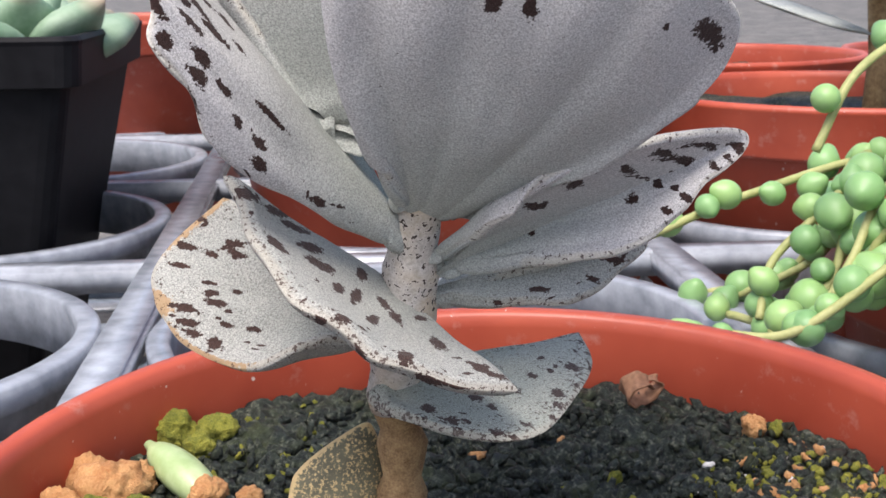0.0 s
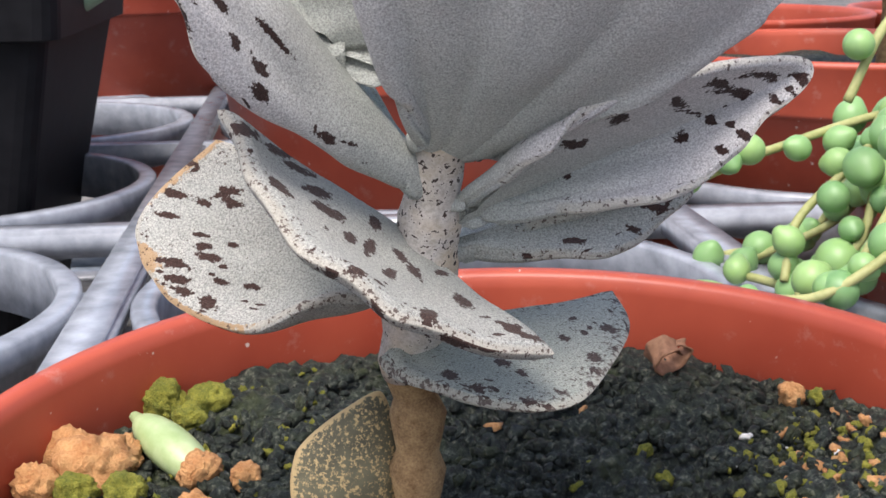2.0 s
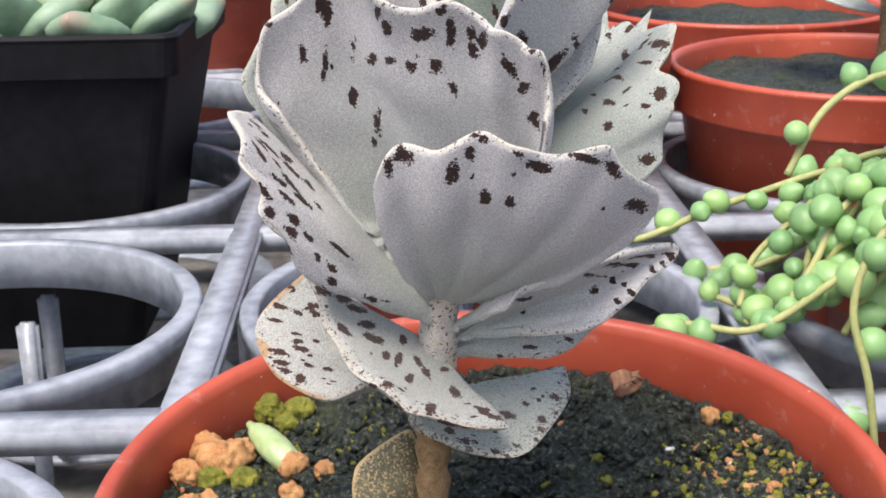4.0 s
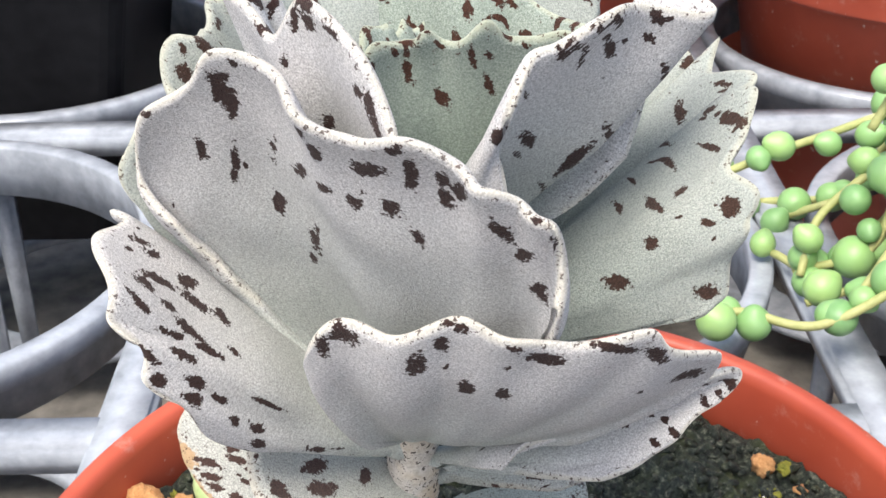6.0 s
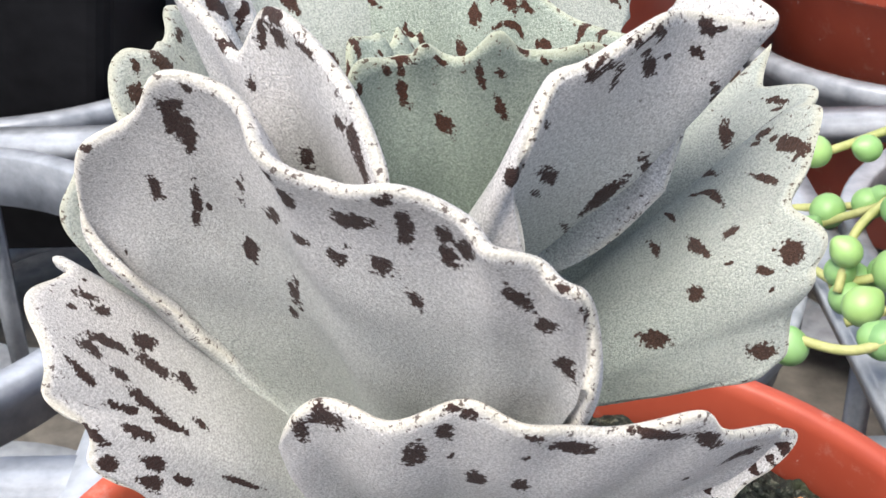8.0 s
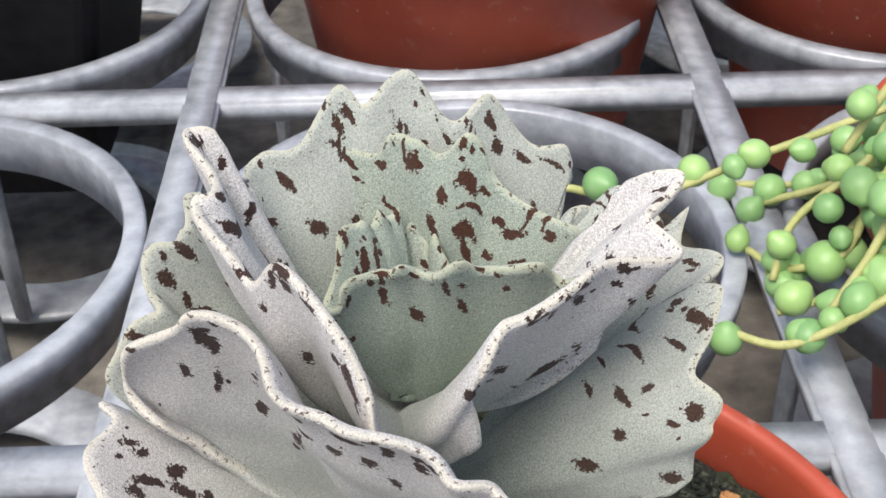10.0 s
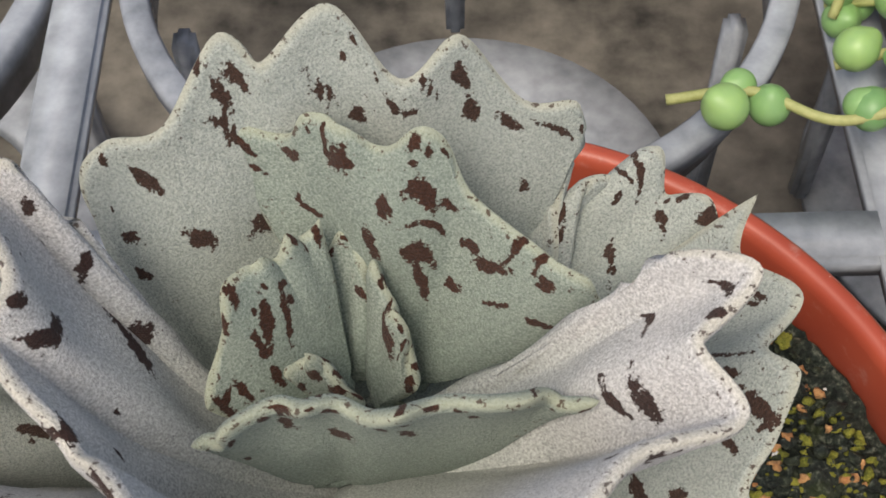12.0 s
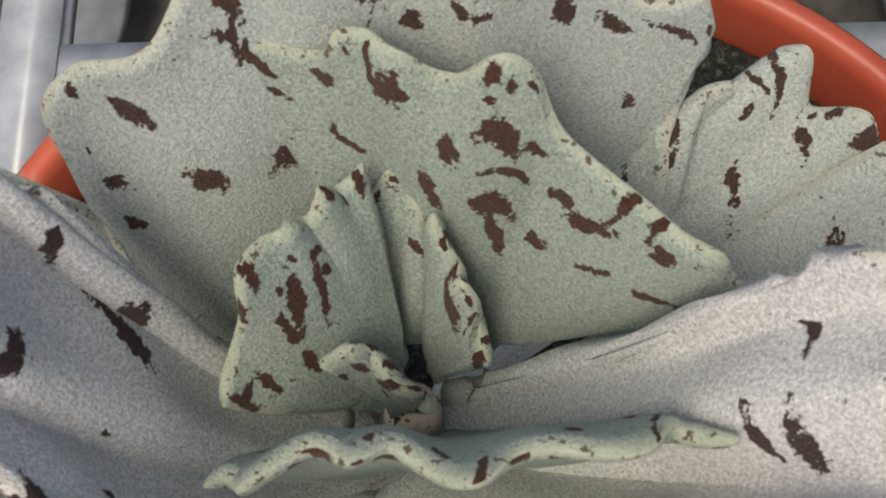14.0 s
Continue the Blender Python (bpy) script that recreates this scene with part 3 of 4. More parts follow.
SPOTS[11, 0] = [(0.946, -0.361, -1.15, 0.97, 0.22), (0.955, -0.328, -1.09, 1.03, 0.17), (0.872, -0.16, -0.91, 1.2, 0.33), (0.56, -0.261, -0.96, 1.14, 0.37), (0.306, 0.076, -1.06, 1.06, 0.18), (0.911, -0.042, -0.26, 0.37, 0.27), (0.97, -0.059, -0.33, 0.5, 0.28), (0.977, -0.025, -0.2, 0.17, 0.16), (0.496, -0.261, -0.7, 0.8, 0.13), (0.821, -0.429, -0.86, 1.23, 0.15), (0.963, -0.21, -0.74, 1.27, 0.18), (0.911, -0.647, -1.12, 1.0, 0.21), (0.469, 0.025, -1.5, 0.06, 0.43), (0.573, 0.059, -1.22, 0.87, 0.21), (0.799, 0.059, -1.16, 0.95, 0.18), (0.984, -0.294, 1.19, -0.92, 0.17), (0.862, -0.261, 1.29, -0.63, 0.16), (0.842, 0.21, 0.37, -0.5, 0.5)]
SPOTS[11, 1] = [(0.831, 0.176, -0.09, -1.08, 0.42), (0.766, 0.193, 0.19, -0.79, 0.24), (0.946, 0.361, 0.63, -0.74, 0.2), (0.788, 0.361, 0.67, -1.34, 0.18), (0.977, -0.714, -1.27, 0.8, 0.5), (0.97, 0.731, 0.6, 0.67, 0.14), (0.892, 0.613, -0.28, 0.57, 0.13)]
SPOTS[12, 0] = [(0.901, 0.882, -1.15, -0.96, 0.5), (0.882, 0.916, -1.17, -0.94, 0.39), (0.648, 0.613, -0.62, -0.1, 0.37), (0.901, 0.546, -0.44, -0.15, 0.28), (0.963, 0.63, -0.62, -0.36, 0.28), (0.938, 0.681, -0.74, -0.38, 0.42), (0.984, 0.429, -0.33, -0.43, 0.31), (0.97, 0.765, 0.2, 0.52, 0.28), (0.872, 0.832, -0.66, -0.55, 0.24), (0.996, 0.681, -0.45, 0.52, 0.5), (0.361, 0.496, -1.22, -0.87, 0.15), (0.777, 0.916, -1.27, -0.81, 0.23), (1.0, 0.445, -0.04, 0.38, 0.13)]
SPOTS[12, 1] = [(0.766, -0.496, -0.89, 1.21, 0.21), (0.984, 0.445, -0.63, -1.24, 0.34), (0.648, -0.328, -0.84, 1.24, 0.5), (0.872, -0.008, 0.68, 1.12, 0.5), (0.573, -0.462, -0.72, 1.32, 0.5), (0.743, -0.798, -0.85, 1.24, 0.47), (0.97, -0.025, 0.32, 0.44, 0.29), (0.97, -0.294, 0.24, 1.4, 0.47), (0.901, -0.462, -0.37, 0.74, 0.35), (0.573, -0.227, -0.85, 0.95, 0.5)]
SPOTS[13, 0] = [(1.0, -0.395, -0.47, 1.0, 0.25), (0.821, -0.395, -0.87, 0.35, 0.38), (0.946, -0.496, -0.34, 0.14, 0.21), (0.672, -0.076, -0.68, 0.34, 0.36), (0.731, 0.21, -0.6, 0.21, 0.2), (0.872, 0.092, -0.84, 0.18, 0.13), (0.872, 0.176, -0.1, 0.23, 0.2), (0.97, -0.109, 0.05, 0.41, 0.24), (1.0, 0.261, -0.03, 0.36, 0.14), (0.963, 0.361, -0.3, 0.09, 0.13), (1.0, -0.21, -0.05, 0.28, 0.13), (1.0, -0.395, 1.5, -0.01, 0.38)]
SPOTS[13, 1] = [(0.996, 0.143, -0.54, 0.32, 0.13)]
SPOTS[14, 0] = [(0.892, -0.328, -0.61, -0.47, 0.6), (0.81, 0.109, -0.42, 0.77, 0.55), (0.598, 0.143, 0.1, 0.87, 0.6), (0.496, 0.176, -0.77, 0.3, 0.4), (0.81, 0.546, 0.56, 0.74, 0.33), (0.788, -0.076, -0.74, 0.3, 0.34), (0.636, -0.176, -0.93, 0.46, 0.34), (0.831, 0.462, 0.27, 0.34, 0.21), (0.623, 0.462, 0.19, 0.45, 0.33), (0.672, 0.63, 0.54, 0.51, 0.13), (0.72, 0.176, 0.32, 1.31, 0.2), (0.842, 0.261, 0.92, 1.16, 0.2), (0.92, -0.664, -0.43, 0.79, 0.3), (0.963, -0.529, -0.33, 0.34, 0.15), (0.955, -0.277, -0.17, -0.07, 0.17), (0.97, 0.58, -1.45, -0.39, 0.13), (0.996, 0.647, -1.46, -0.34, 0.13), (0.72, 0.765, 0.43, 0.69, 0.14)]
SPOTS[14, 0] += [(0.92, 0.95, 0.91, 1.19, 0.14), (0.882, 0.697, 0.15, 0.26, 0.14), (0.97, 0.176, 0.07, 0.35, 0.13), (0.911, 0.042, -0.15, 0.15, 0.13), (0.946, -0.899, -0.46, 0.48, 0.16), (0.872, -0.899, -0.38, 0.7, 0.17), (0.708, -0.681, -0.6, 0.94, 0.13)]
SPOTS[15, 0] = [(0.92, -0.193, -0.2, 1.01, 0.5), (0.892, -0.261, -1.07, 0.48, 0.3), (0.852, 0.025, -1.35, 0.65, 0.26), (0.831, -0.277, -1.12, 0.71, 0.22), (0.938, 0.294, -0.96, 0.4, 0.19), (0.911, 0.378, -0.48, 0.44, 0.5), (0.842, 0.412, -0.4, -0.57, 0.5), (0.92, 0.21, -0.36, 0.22, 0.33), (0.777, 0.109, -0.44, -0.36, 0.33), (0.901, 0.513, 0.45, 0.8, 0.35), (0.92, 0.63, -0.43, 0.85, 0.26), (0.882, -0.479, -0.86, 0.79, 0.4), (0.56, -0.244, -0.7, 1.32, 0.5), (0.696, -0.429, -0.7, 0.69, 0.49), (0.963, 0.126, -0.21, -0.17, 0.23), (0.996, -0.294, -0.29, -0.01, 0.17), (0.963, -0.563, -0.4, 0.36, 0.26), (0.766, -0.63, -0.87, 1.22, 0.31)]
SPOTS[15, 0] += [(0.708, -0.714, -1.02, 1.1, 0.26)]
SPOTS[16, 1] = [(0.929, -0.143, -0.85, -0.02, 0.5), (0.955, -0.378, -0.98, 0.13, 0.47), (0.963, -0.227, -0.45, 0.32, 0.22), (0.799, -0.126, -1.28, -0.33, 0.32), (0.831, 0.261, -0.97, -0.04, 0.38), (0.955, 0.412, -1.22, -0.37, 0.33), (0.963, -0.765, 0.3, 0.3, 0.33)]
SPOTS[17, 0] = [(0.72, -0.328, -0.97, -0.52, 0.39), (0.672, -0.059, -1.3, -0.75, 0.25), (0.696, -0.496, -0.76, 0.03, 0.19), (0.522, -0.563, -0.68, 0.12, 0.2), (0.72, -0.798, -0.83, 0.22, 0.15), (0.842, -0.933, -0.98, 0.16, 0.14), (0.963, 0.916, -0.69, -0.24, 0.17), (0.872, -0.059, -0.06, -0.25, 0.19), (0.821, -0.361, -0.21, 0.03, 0.13)]
SPOTS[18, 0] = [(0.831, 0.193, -1.22, 0.71, 0.5), (0.882, 0.933, -1.43, -0.46, 0.25), (1.0, 0.143, 0.08, 0.34, 0.13), (0.955, 0.361, -0.01, 0.18, 0.13), (0.977, -0.176, -0.03, 0.18, 0.13)]
SPOTS[19, 0] = [(0.72, 0.529, -1.04, 1.08, 0.27), (0.938, 0.025, -0.63, 1.36, 0.18), (0.892, 0.008, 0.04, -0.62, 0.13), (0.882, 0.546, -0.55, 0.7, 0.28), (0.731, 0.933, 0.79, 1.28, 0.23), (0.97, 0.731, 0.5, 0.61, 0.29)]
SPOTS[20, 0] = [(0.81, 0.429, 0.41, 0.59, 0.23), (0.97, -0.143, -0.07, 0.49, 0.13)]
SPOTS[21, 0] = [(0.818, -0.347, -0.35, 0.81, 0.34), (0.942, 0.347, 1.07, 0.86, 0.21), (1.0, 0.592, -0.07, 0.27, 0.13)]

# lower leaves
leaf((-8, 4.2, 9.8), [(-11.2, 2.3, 9.9), (-9.2, -1.8, 9.3), (-5.3, -4.9, 9.0), (-0.2, -6.6, 8.9), (3.8, -1.7, 9.7), (6.6, 4.2, 10.7), (6.7, 9.8, 11.5)], M_SPECKLED, "small flat grey leaf low on the stem, finely speckled", teeth=1, tooth=0.0, wave=0.0, thick=1.0, seed=1, petiole=0.35, dots=40)
leaf((-8.3, 3, 15), [(-21.8, 9.0, 23.9), (-27.3, 8.0, 18.6), (-26.7, 6.0, 16.0), (-25.0, 4.0, 13.6), (-20.2, 1.0, 12.6), (-16.0, -1.0, 14.8)], M_OLD, "flat rounded grey leaf with a browned edge", teeth=3, tooth=0.2, wave=0.1, seed=2, tanned=((1.0, -0.25, 0.10, 0.22), (1.0, 0.3, 0.05, 0.5), (1.0, -0.9, 0.06, 0.3)), dots=16)
leaf((-8, 2.5, 15.8), [(-20.9, -2.0, 27.0), (-18.7, -8.0, 24.2), (-16.0, -11.0, 20.6), (-12.8, -12.0, 18.2), (-8.9, -11.5, 15.6), (-1.2, -8.5, 13.1)], M_OLD, "grey leaf held edge-on, densely spotted", teeth=4, tooth=0.15, wave=0.15, seed=3, thick=1.6, dots=16)
leaf((-6, 0.6, 19.8), [(-1.2, -7.5, 25.1), (0.1, -8.0, 27.3), (2.7, -8.0, 28.8), (6.8, -7.0, 29.6), (10.8, -5.5, 29.8), (16.2, -2.5, 29.4), (14.7, -3.0, 27.4), (13.1, -3.5, 26.1), (11.2, -4.0, 24.5), (9.4, -4.3, 23.0), (6.1, -4.6, 21.6)], M_PALE, "pale leaf with dark blotches under a wavy edge", teeth=4, tooth=0.12, wave=0.1, seed=4, dots=6)
leaf((-6, 2, 17), [(3.9, 2.0, 20.1), (8.5, 3.0, 20.9), (11.0, 4.0, 21.0), (7.7, 1.5, 18.4), (3.6, 0.0, 16.9)], M_OLD, "grey-green leaf behind a paler one", teeth=3, tooth=0.3, wave=0.2, seed=5)
leaf((-6, 4, 16.5), [(-0.5, 14.0, 19.4), (5.2, 14.0, 17.9), (5.9, 12.0, 15.4)], M_OLD, "grey-green leaf reaching back from the stem", teeth=3, tooth=0.3, wave=0.2, seed=25)
leaf((-8, -0.5, 22), [(-26.4, -4.0, 44.0), (-25.9, -8.0, 45.2), (-25.7, -13.5, 44.2), (-24.2, -14.0, 40.7), (-22.6, -13.0, 35.4), (-20.4, -10.5, 30.6), (-17.5, -7.0, 27.7)], M_PALE, "upright pale leaf with streaky brown marks", teeth=5, tooth=0.5, wave=0.3, seed=6, dots=6)
leaf((-8, 3, 22), [(-19.4, 8.0, 32.7), (-18.5, 10.0, 33.8), (-17.3, 11.0, 34.0), (-15.0, 12.0, 31.8), (-12.6, 11.0, 30.1)], M_SAGE, "grey-green leaf behind the stem", teeth=3, tooth=0.4, wave=0.2, seed=7)
leaf((-6.7, -1.5, 24.5), [(-11.9, -11.0, 34.1), (-13.6, -15.5, 39.7), (-11.6, -18.0, 44.0), (-8.3, -19.5, 44.1), (-4.5, -20.7, 45.8), (-1.5, -20.5, 44.3), (1.6, -20.0, 43.5), (5.9, -19.5, 44.0), (7.9, -18.0, 41.6), (11.5, -13.0, 38.3), (11.6, -11.0, 35.4), (9.3, -9.5, 33.1)], M_PALE, "broad pale lilac-grey leaf with a wavy crown edge", teeth=6, tooth=0.25, wave=0.2, fold=0.15, seed=8, bow=2.4, flare=0.85, petiole=0.2, dots=6)
# the rosette
leaf((-7, -4.5, 28.5), [(-21.4, -7.0, 44.2), (-24.3, -7.0, 47.7), (-22.9, -8.5, 52.7), (-20.0, -10.5, 55.6), (-17.5, -12.0, 57.7), (-14.1, -15.0, 57.5), (-12.3, -17.5, 55.8), (-10.1, -19.0, 55.8), (-7.1, -20.5, 56.3), (-4.9, -21.5, 55.3), (-3.4, -22.0, 54.1), (-1.4, -22.0, 53.4), (0.1, -22.0, 52.0), (1.0, -21.5, 48.2), (0.6, -20.0, 45.2)], M_PALE, "large pale leaf with a scalloped spotted edge", teeth=7, tooth=0.5, wave=0.35, fold=0.4, seed=9, petiole=0.46, flare=0.42)
leaf((-4, -3, 33), [(14.1, 6.0, 51.6), (13.7, 4.0, 50.2), (15.8, 1.0, 50.8), (14.0, -1.5, 50.8), (14.7, -3.3, 51.0), (14.0, -5.5, 49.8), (12.6, -7.5, 48.0), (14.0, -9.4, 47.4), (13.6, -9.5, 45.2), (12.9, -9.0, 43.1), (12.9, -8.7, 39.7), (10.8, -8.3, 38.0)], M_SAGE, "pale fan-shaped leaf with sharp teeth and dark dashes", teeth=5, tooth=0.35, wave=0.25, seed=10, petiole=0.22, flare=0.6)
leaf((-4.5, -4, 42), [(-1.6, -13.0, 48.2), (-1.9, -14.2, 52.4), (-2.0, -15.0, 54.8), (-0.2, -14.8, 58.1), (1.1, -14.0, 59.0), (4.1, -12.3, 60.2), (6.8, -10.5, 59.6), (10.2, -8.5, 58.7), (9.0, -6.0, 59.7), (10.8, -3.5, 60.8), (9.0, -2.0, 59.6), (7.8, -2.0, 57.4), (8.2, -3.0, 52.5), (6.5, -4.0, 47.5)], M_PALE, "pale leaf with a folded creamy edge", teeth=6, tooth=0.3, wave=0.25, fold=0.2, seed=11, bow=1.2, petiole=0.42, flare=0.45)
leaf((-6, -4, 41), [(-12.8, -1.0, 49.6), (-14.3, 0.0, 53.8), (-16.0, 1.2, 58.1), (-17.8, 1.5, 61.7), (-19.2, 1.4, 62.2), (-18.4, -1.5, 61.6), (-17.2, -4.0, 60.9), (-18.4, -5.2, 60.8), (-16.3, -7.0, 59.1), (-15.0, -9.0, 57.8), (-12.5, -10.9, 60.6), (-9.9, -14.9, 58.9), (-7.6, -16.5, 54.5)], M_PALE, "pale leaf with a curled creamy edge", teeth=6, tooth=0.3, wave=0.25, fold=0.35, seed=12, bow=2.0, petiole=0.3, flare=0.5)
leaf((-5, -4, 44), [(-11.1, -7.0, 54.0), (-9.7, -7.2, 54.9), (-7.5, -7.0, 56.8), (-5.5, -6.8, 56.8), (-2.6, -7.5, 57.0), (0.8, -7.0, 56.9), (3.4, -6.5, 55.9), (4.7, -6.0, 54.3)], M_GREEN, "young mint-green leaf with rust-brown dots", teeth=5, tooth=0.8, wave=0.3, fold=0.3, seed=13, petiole=0.35, flare=0.5)
leaf((-3.2, 1.2, 43.5), [(-10.5, 7.4, 55.9), (-7.6, 6.7, 56.9), (-5.9, 6.5, 58.4), (-3.6, 5.4, 57.4), (-0.7, 4.9, 58.6), (1.0, 3.8, 55.3), (4.8, 0.5, 54.6), (7.1, -0.9, 51.9)], M_GREEN, "mint-green toothed leaf with big rust blotches", teeth=6, tooth=0.3, wave=0.2, seed=14)
leaf((-5, 2.5, 40), [(-15.0, 1.0, 47.0), (-16.0, 3.0, 51.5), (-16.6, 4.8, 55.7), (-15.5, 5.9, 57.6), (-12.6, 6.6, 57.6), (-10.2, 8.8, 61.0), (-8.3, 8.3, 59.1), (-5.3, 10.1, 61.3), (-2.4, 9.1, 57.8), (0.3, 10.3, 58.9), (3.2, 9.4, 55.7), (5.8, 9.4, 54.3), (5.1, 7.3, 50.3), (4.5, 4.5, 46.0)], M_SAGE, "tall grey-green back leaf with a toothed crown", teeth=6, tooth=0.3, wave=0.2, seed=15, petiole=0.4, flare=0.45)
leaf((-8, 1.5, 30), [(-19.6, 3.5, 56.1), (-20.6, 2.0, 55.5), (-20.7, 0.3, 54.4), (-22.1, -1.0, 55.2), (-22.9, -2.5, 52.4), (-22.2, -4.0, 51.7), (-24.5, -5.4, 50.5), (-25.1, -5.5, 45.9), (-22.5, -4.0, 41.0)], M_SAGE, "grey-green outer leaf with a scalloped edge", teeth=5, tooth=0.3, wave=0.25, seed=16, petiole=0.35, flare=0.45)
leaf((-3, 2, 40), [(5.5, 5.0, 45.5), (6.5, 8.0, 50.3), (8.8, 9.0, 49.5), (9.9, 9.5, 51.4), (10.6, 8.0, 49.6), (12.6, 7.0, 50.3), (13.0, 4.5, 46.0)], M_SAGE, "pale pointed leaf behind the rosette", teeth=3, tooth=0.2, wave=0.1, seed=19)
leaf((-6, -1.5, 46), [(-11.4, -3.7, 50.3), (-9.8, 0.2, 54.9), (-8.3, 1.9, 54.1), (-6.3, 3.9, 54.0)], M_GREEN, "small inner leaf with rusty streaks", teeth=4, tooth=0.35, wave=0.2, seed=17, thick=0.85, dots=8, petiole=0.35, flare=0.5)
leaf((-3.6, -1, 45), [(-4.4, 2.5, 47.9), (-4.0, 2.5, 52.2), (-3.2, 1.2, 51.5), (-2.4, 0.0, 50.3), (-2.0, -1.5, 47.6)], M_GREEN, "narrow innermost leaf, folded", teeth=3, tooth=0.3, wave=0.2, seed=18, thick=1.0, dots=6)
leaf((-5, 0.6, 45), [(-6.5, 2.6, 49.6), (-6.3, 4.0, 51.3), (-4.9, 4.2, 52.1), (-4.2, 3.0, 51.1), (-4.0, 2.0, 47.4)], M_GREEN, "small upright inner leaf", teeth=2, tooth=0.4, wave=0.2, seed=20, thick=1.0, dots=5)
leaf((-5.5, -2.5, 46), [(-7.6, -2.6, 50.7), (-6.7, -2.2, 52.2), (-5.4, -2.6, 50.9), (-4.0, -3.0, 47.6)], M_GREEN, "tiny unfolding leaf in the heart", teeth=3, tooth=0.3, wave=0.2, seed=21, thick=0.9, nu=40, nv=50, dots=4)

# withering egg-shaped leaf at the foot
bm = bmesh.new()
bmesh.ops.create_uvsphere(bm, u_segments=64, v_segments=48, radius=1.0)
gilded = [max(0.0, 1 - abs(v.co.y) / 0.42) for v in bm.verts]
for v in bm.verts:
    z = v.co.z
    w = 1.0 - 0.62 * max(0, z) ** 1.2
    v.co = Vector((v.co.x * 4.3 * w, v.co.y * 1.5 * w + 0.5 * v.co.x ** 2, z * 5.9)) * MM
bulb = part("withering_leaf", bm, M_BULB, plant, "swollen olive-brown lower leaf with a golden rim")
bulb.data.attributes.new("edge", "FLOAT", "POINT").data.foreach_set("value", gilded)
bulb.matrix_local = Matrix.Translation((Vector((-13.0, 5.4, 0.4)) - PLANT_AT) * MM) @ Euler((radians(-8), radians(22), radians(8))).to_matrix().to_4x4()


# ---- litter on the soil ----
def on_soil(x, y, sink=0.0):
    """Height of the tilted soil below a point, in millimetres."""
    return 0.02 * (x + 1.5) + 0.08 * (y - 4.7) - SOIL_DROP + sink


rng = random.Random(4)
for i, (x, y, r, mat, lab) in enumerate((
        (-34.2, 22, 3.0, M_CLAY, "orange fired-clay pebble on the soil"), (-31.3, 19, 1.7, M_MOSS, "clay pebble yellowed by moss"),
        (-30.0, 36, 2.1, M_MOSS, "clay pebble overgrown with yellow-green moss"), (-25.3, 15.6, 1.5, M_CLAY, "small reddish fired clay pebble"),
        (-37.4, 14, 1.6, M_CLAY, "small orange fired clay pebble"), (-35.2, 15.5, 1.2, M_CLAY, "small orange fired clay pebble"),
        (-27.2, 32.5, 1.5, M_MOSS, "small clay pebble under moss"), (-32.8, 13.2, 1.3, M_CLAY, "small brown fired clay pebble"),
        (-32.4, 24.6, 2.1, M_CLAY, "reddish fired clay pebble on the soil"), (-38.6, 20.5, 2.0, M_CLAY, "orange fired clay pebble against the rim"),
        (-35.3, 19.6, 1.9, M_MOSS, "clay pebble yellowed by moss"), (-25.4, 21.4, 1.9, M_CLAY, "reddish fired clay pebble on the soil"),
        (-25.6, 35.4, 2.0, M_MOSS, "clay pebble overgrown with yellow-green moss"), (-21.6, 20.6, 1.3, M_CLAY, "small brown fired clay pebble"),
        (-36.8, 26.2, 2.2, M_CLAY, "orange fired-clay pebble on the soil"), (28.7, 29.6, 1.2, M_CLAY, "small orange fired clay pebble"), (31, 29.2, 0.9, M_MOSS, "clay pebble covered in moss"))):
    p = part("pebble", lump(r, i + 1, 0.34, (1, 0.9, 0.95), 4), mat)
    p.location = Vector((x, y, on_soil(x, y, r * 0.6))) * MM
    tagged(p, lab, "pebble", "pebbles on the soil")

bm = bmesh.new()
bmesh.ops.create_uvsphere(bm, u_segments=32, v_segments=24, radius=1.0)
for v in bm.verts:
    v.co = Vector((v.co.x * 2.0, v.co.y * 1.8, v.co.z * 5.2 + (0.8 if v.co.z > 0.96 else 0))) * MM * (1 - 0.12 * v.co.z)
bean = part("fallen_leaf", bm, M_BEAN)
bean.matrix_world = Matrix.Translation(Vector((-28.4, 25.2, on_soil(-28.4, 25.2, 1.9))) * MM) @ Vector((-7.1, 7.9, 3.2)).to_track_quat("Z", "Y").to_matrix().to_4x4()
tagged(bean, "plump pale green fallen leaf lying on the soil", "leaf")

curl_n, rows = 60, 7
cv, cf = [], []
curl_m = Matrix.Translation(Vector((18.4, 35.0, on_soil(18.4, 35.0, 3.1))) * MM) @ Euler((0.5, 0.15, 0.35)).to_matrix().to_4x4()
for i in range(curl_n):
    s = i / (curl_n - 1)
    a = 0.6 + 7.6 * s
    r = 0.7 + 1.7 * s ** 0.8
    drop = 2.2 * max(0.0, s - 0.72) / 0.28
    for j in range(rows):
        h = 2 * j / (rows - 1) - 1
        w = 1.25 * (0.35 + 0.65 * math.sin(math.pi * min(1, 0.12 + s * 0.95))) * h
        for skin in (0.0, 0.18):
            rr = r + skin + 0.22 * h * h + 0.1 * math.sin(6 * a + 2 * h)
            cv.append(curl_m @ (Vector((rr * math.cos(a) + 0.5 * drop, w + 0.8 * s, rr * math.sin(a) - drop)) * MM))
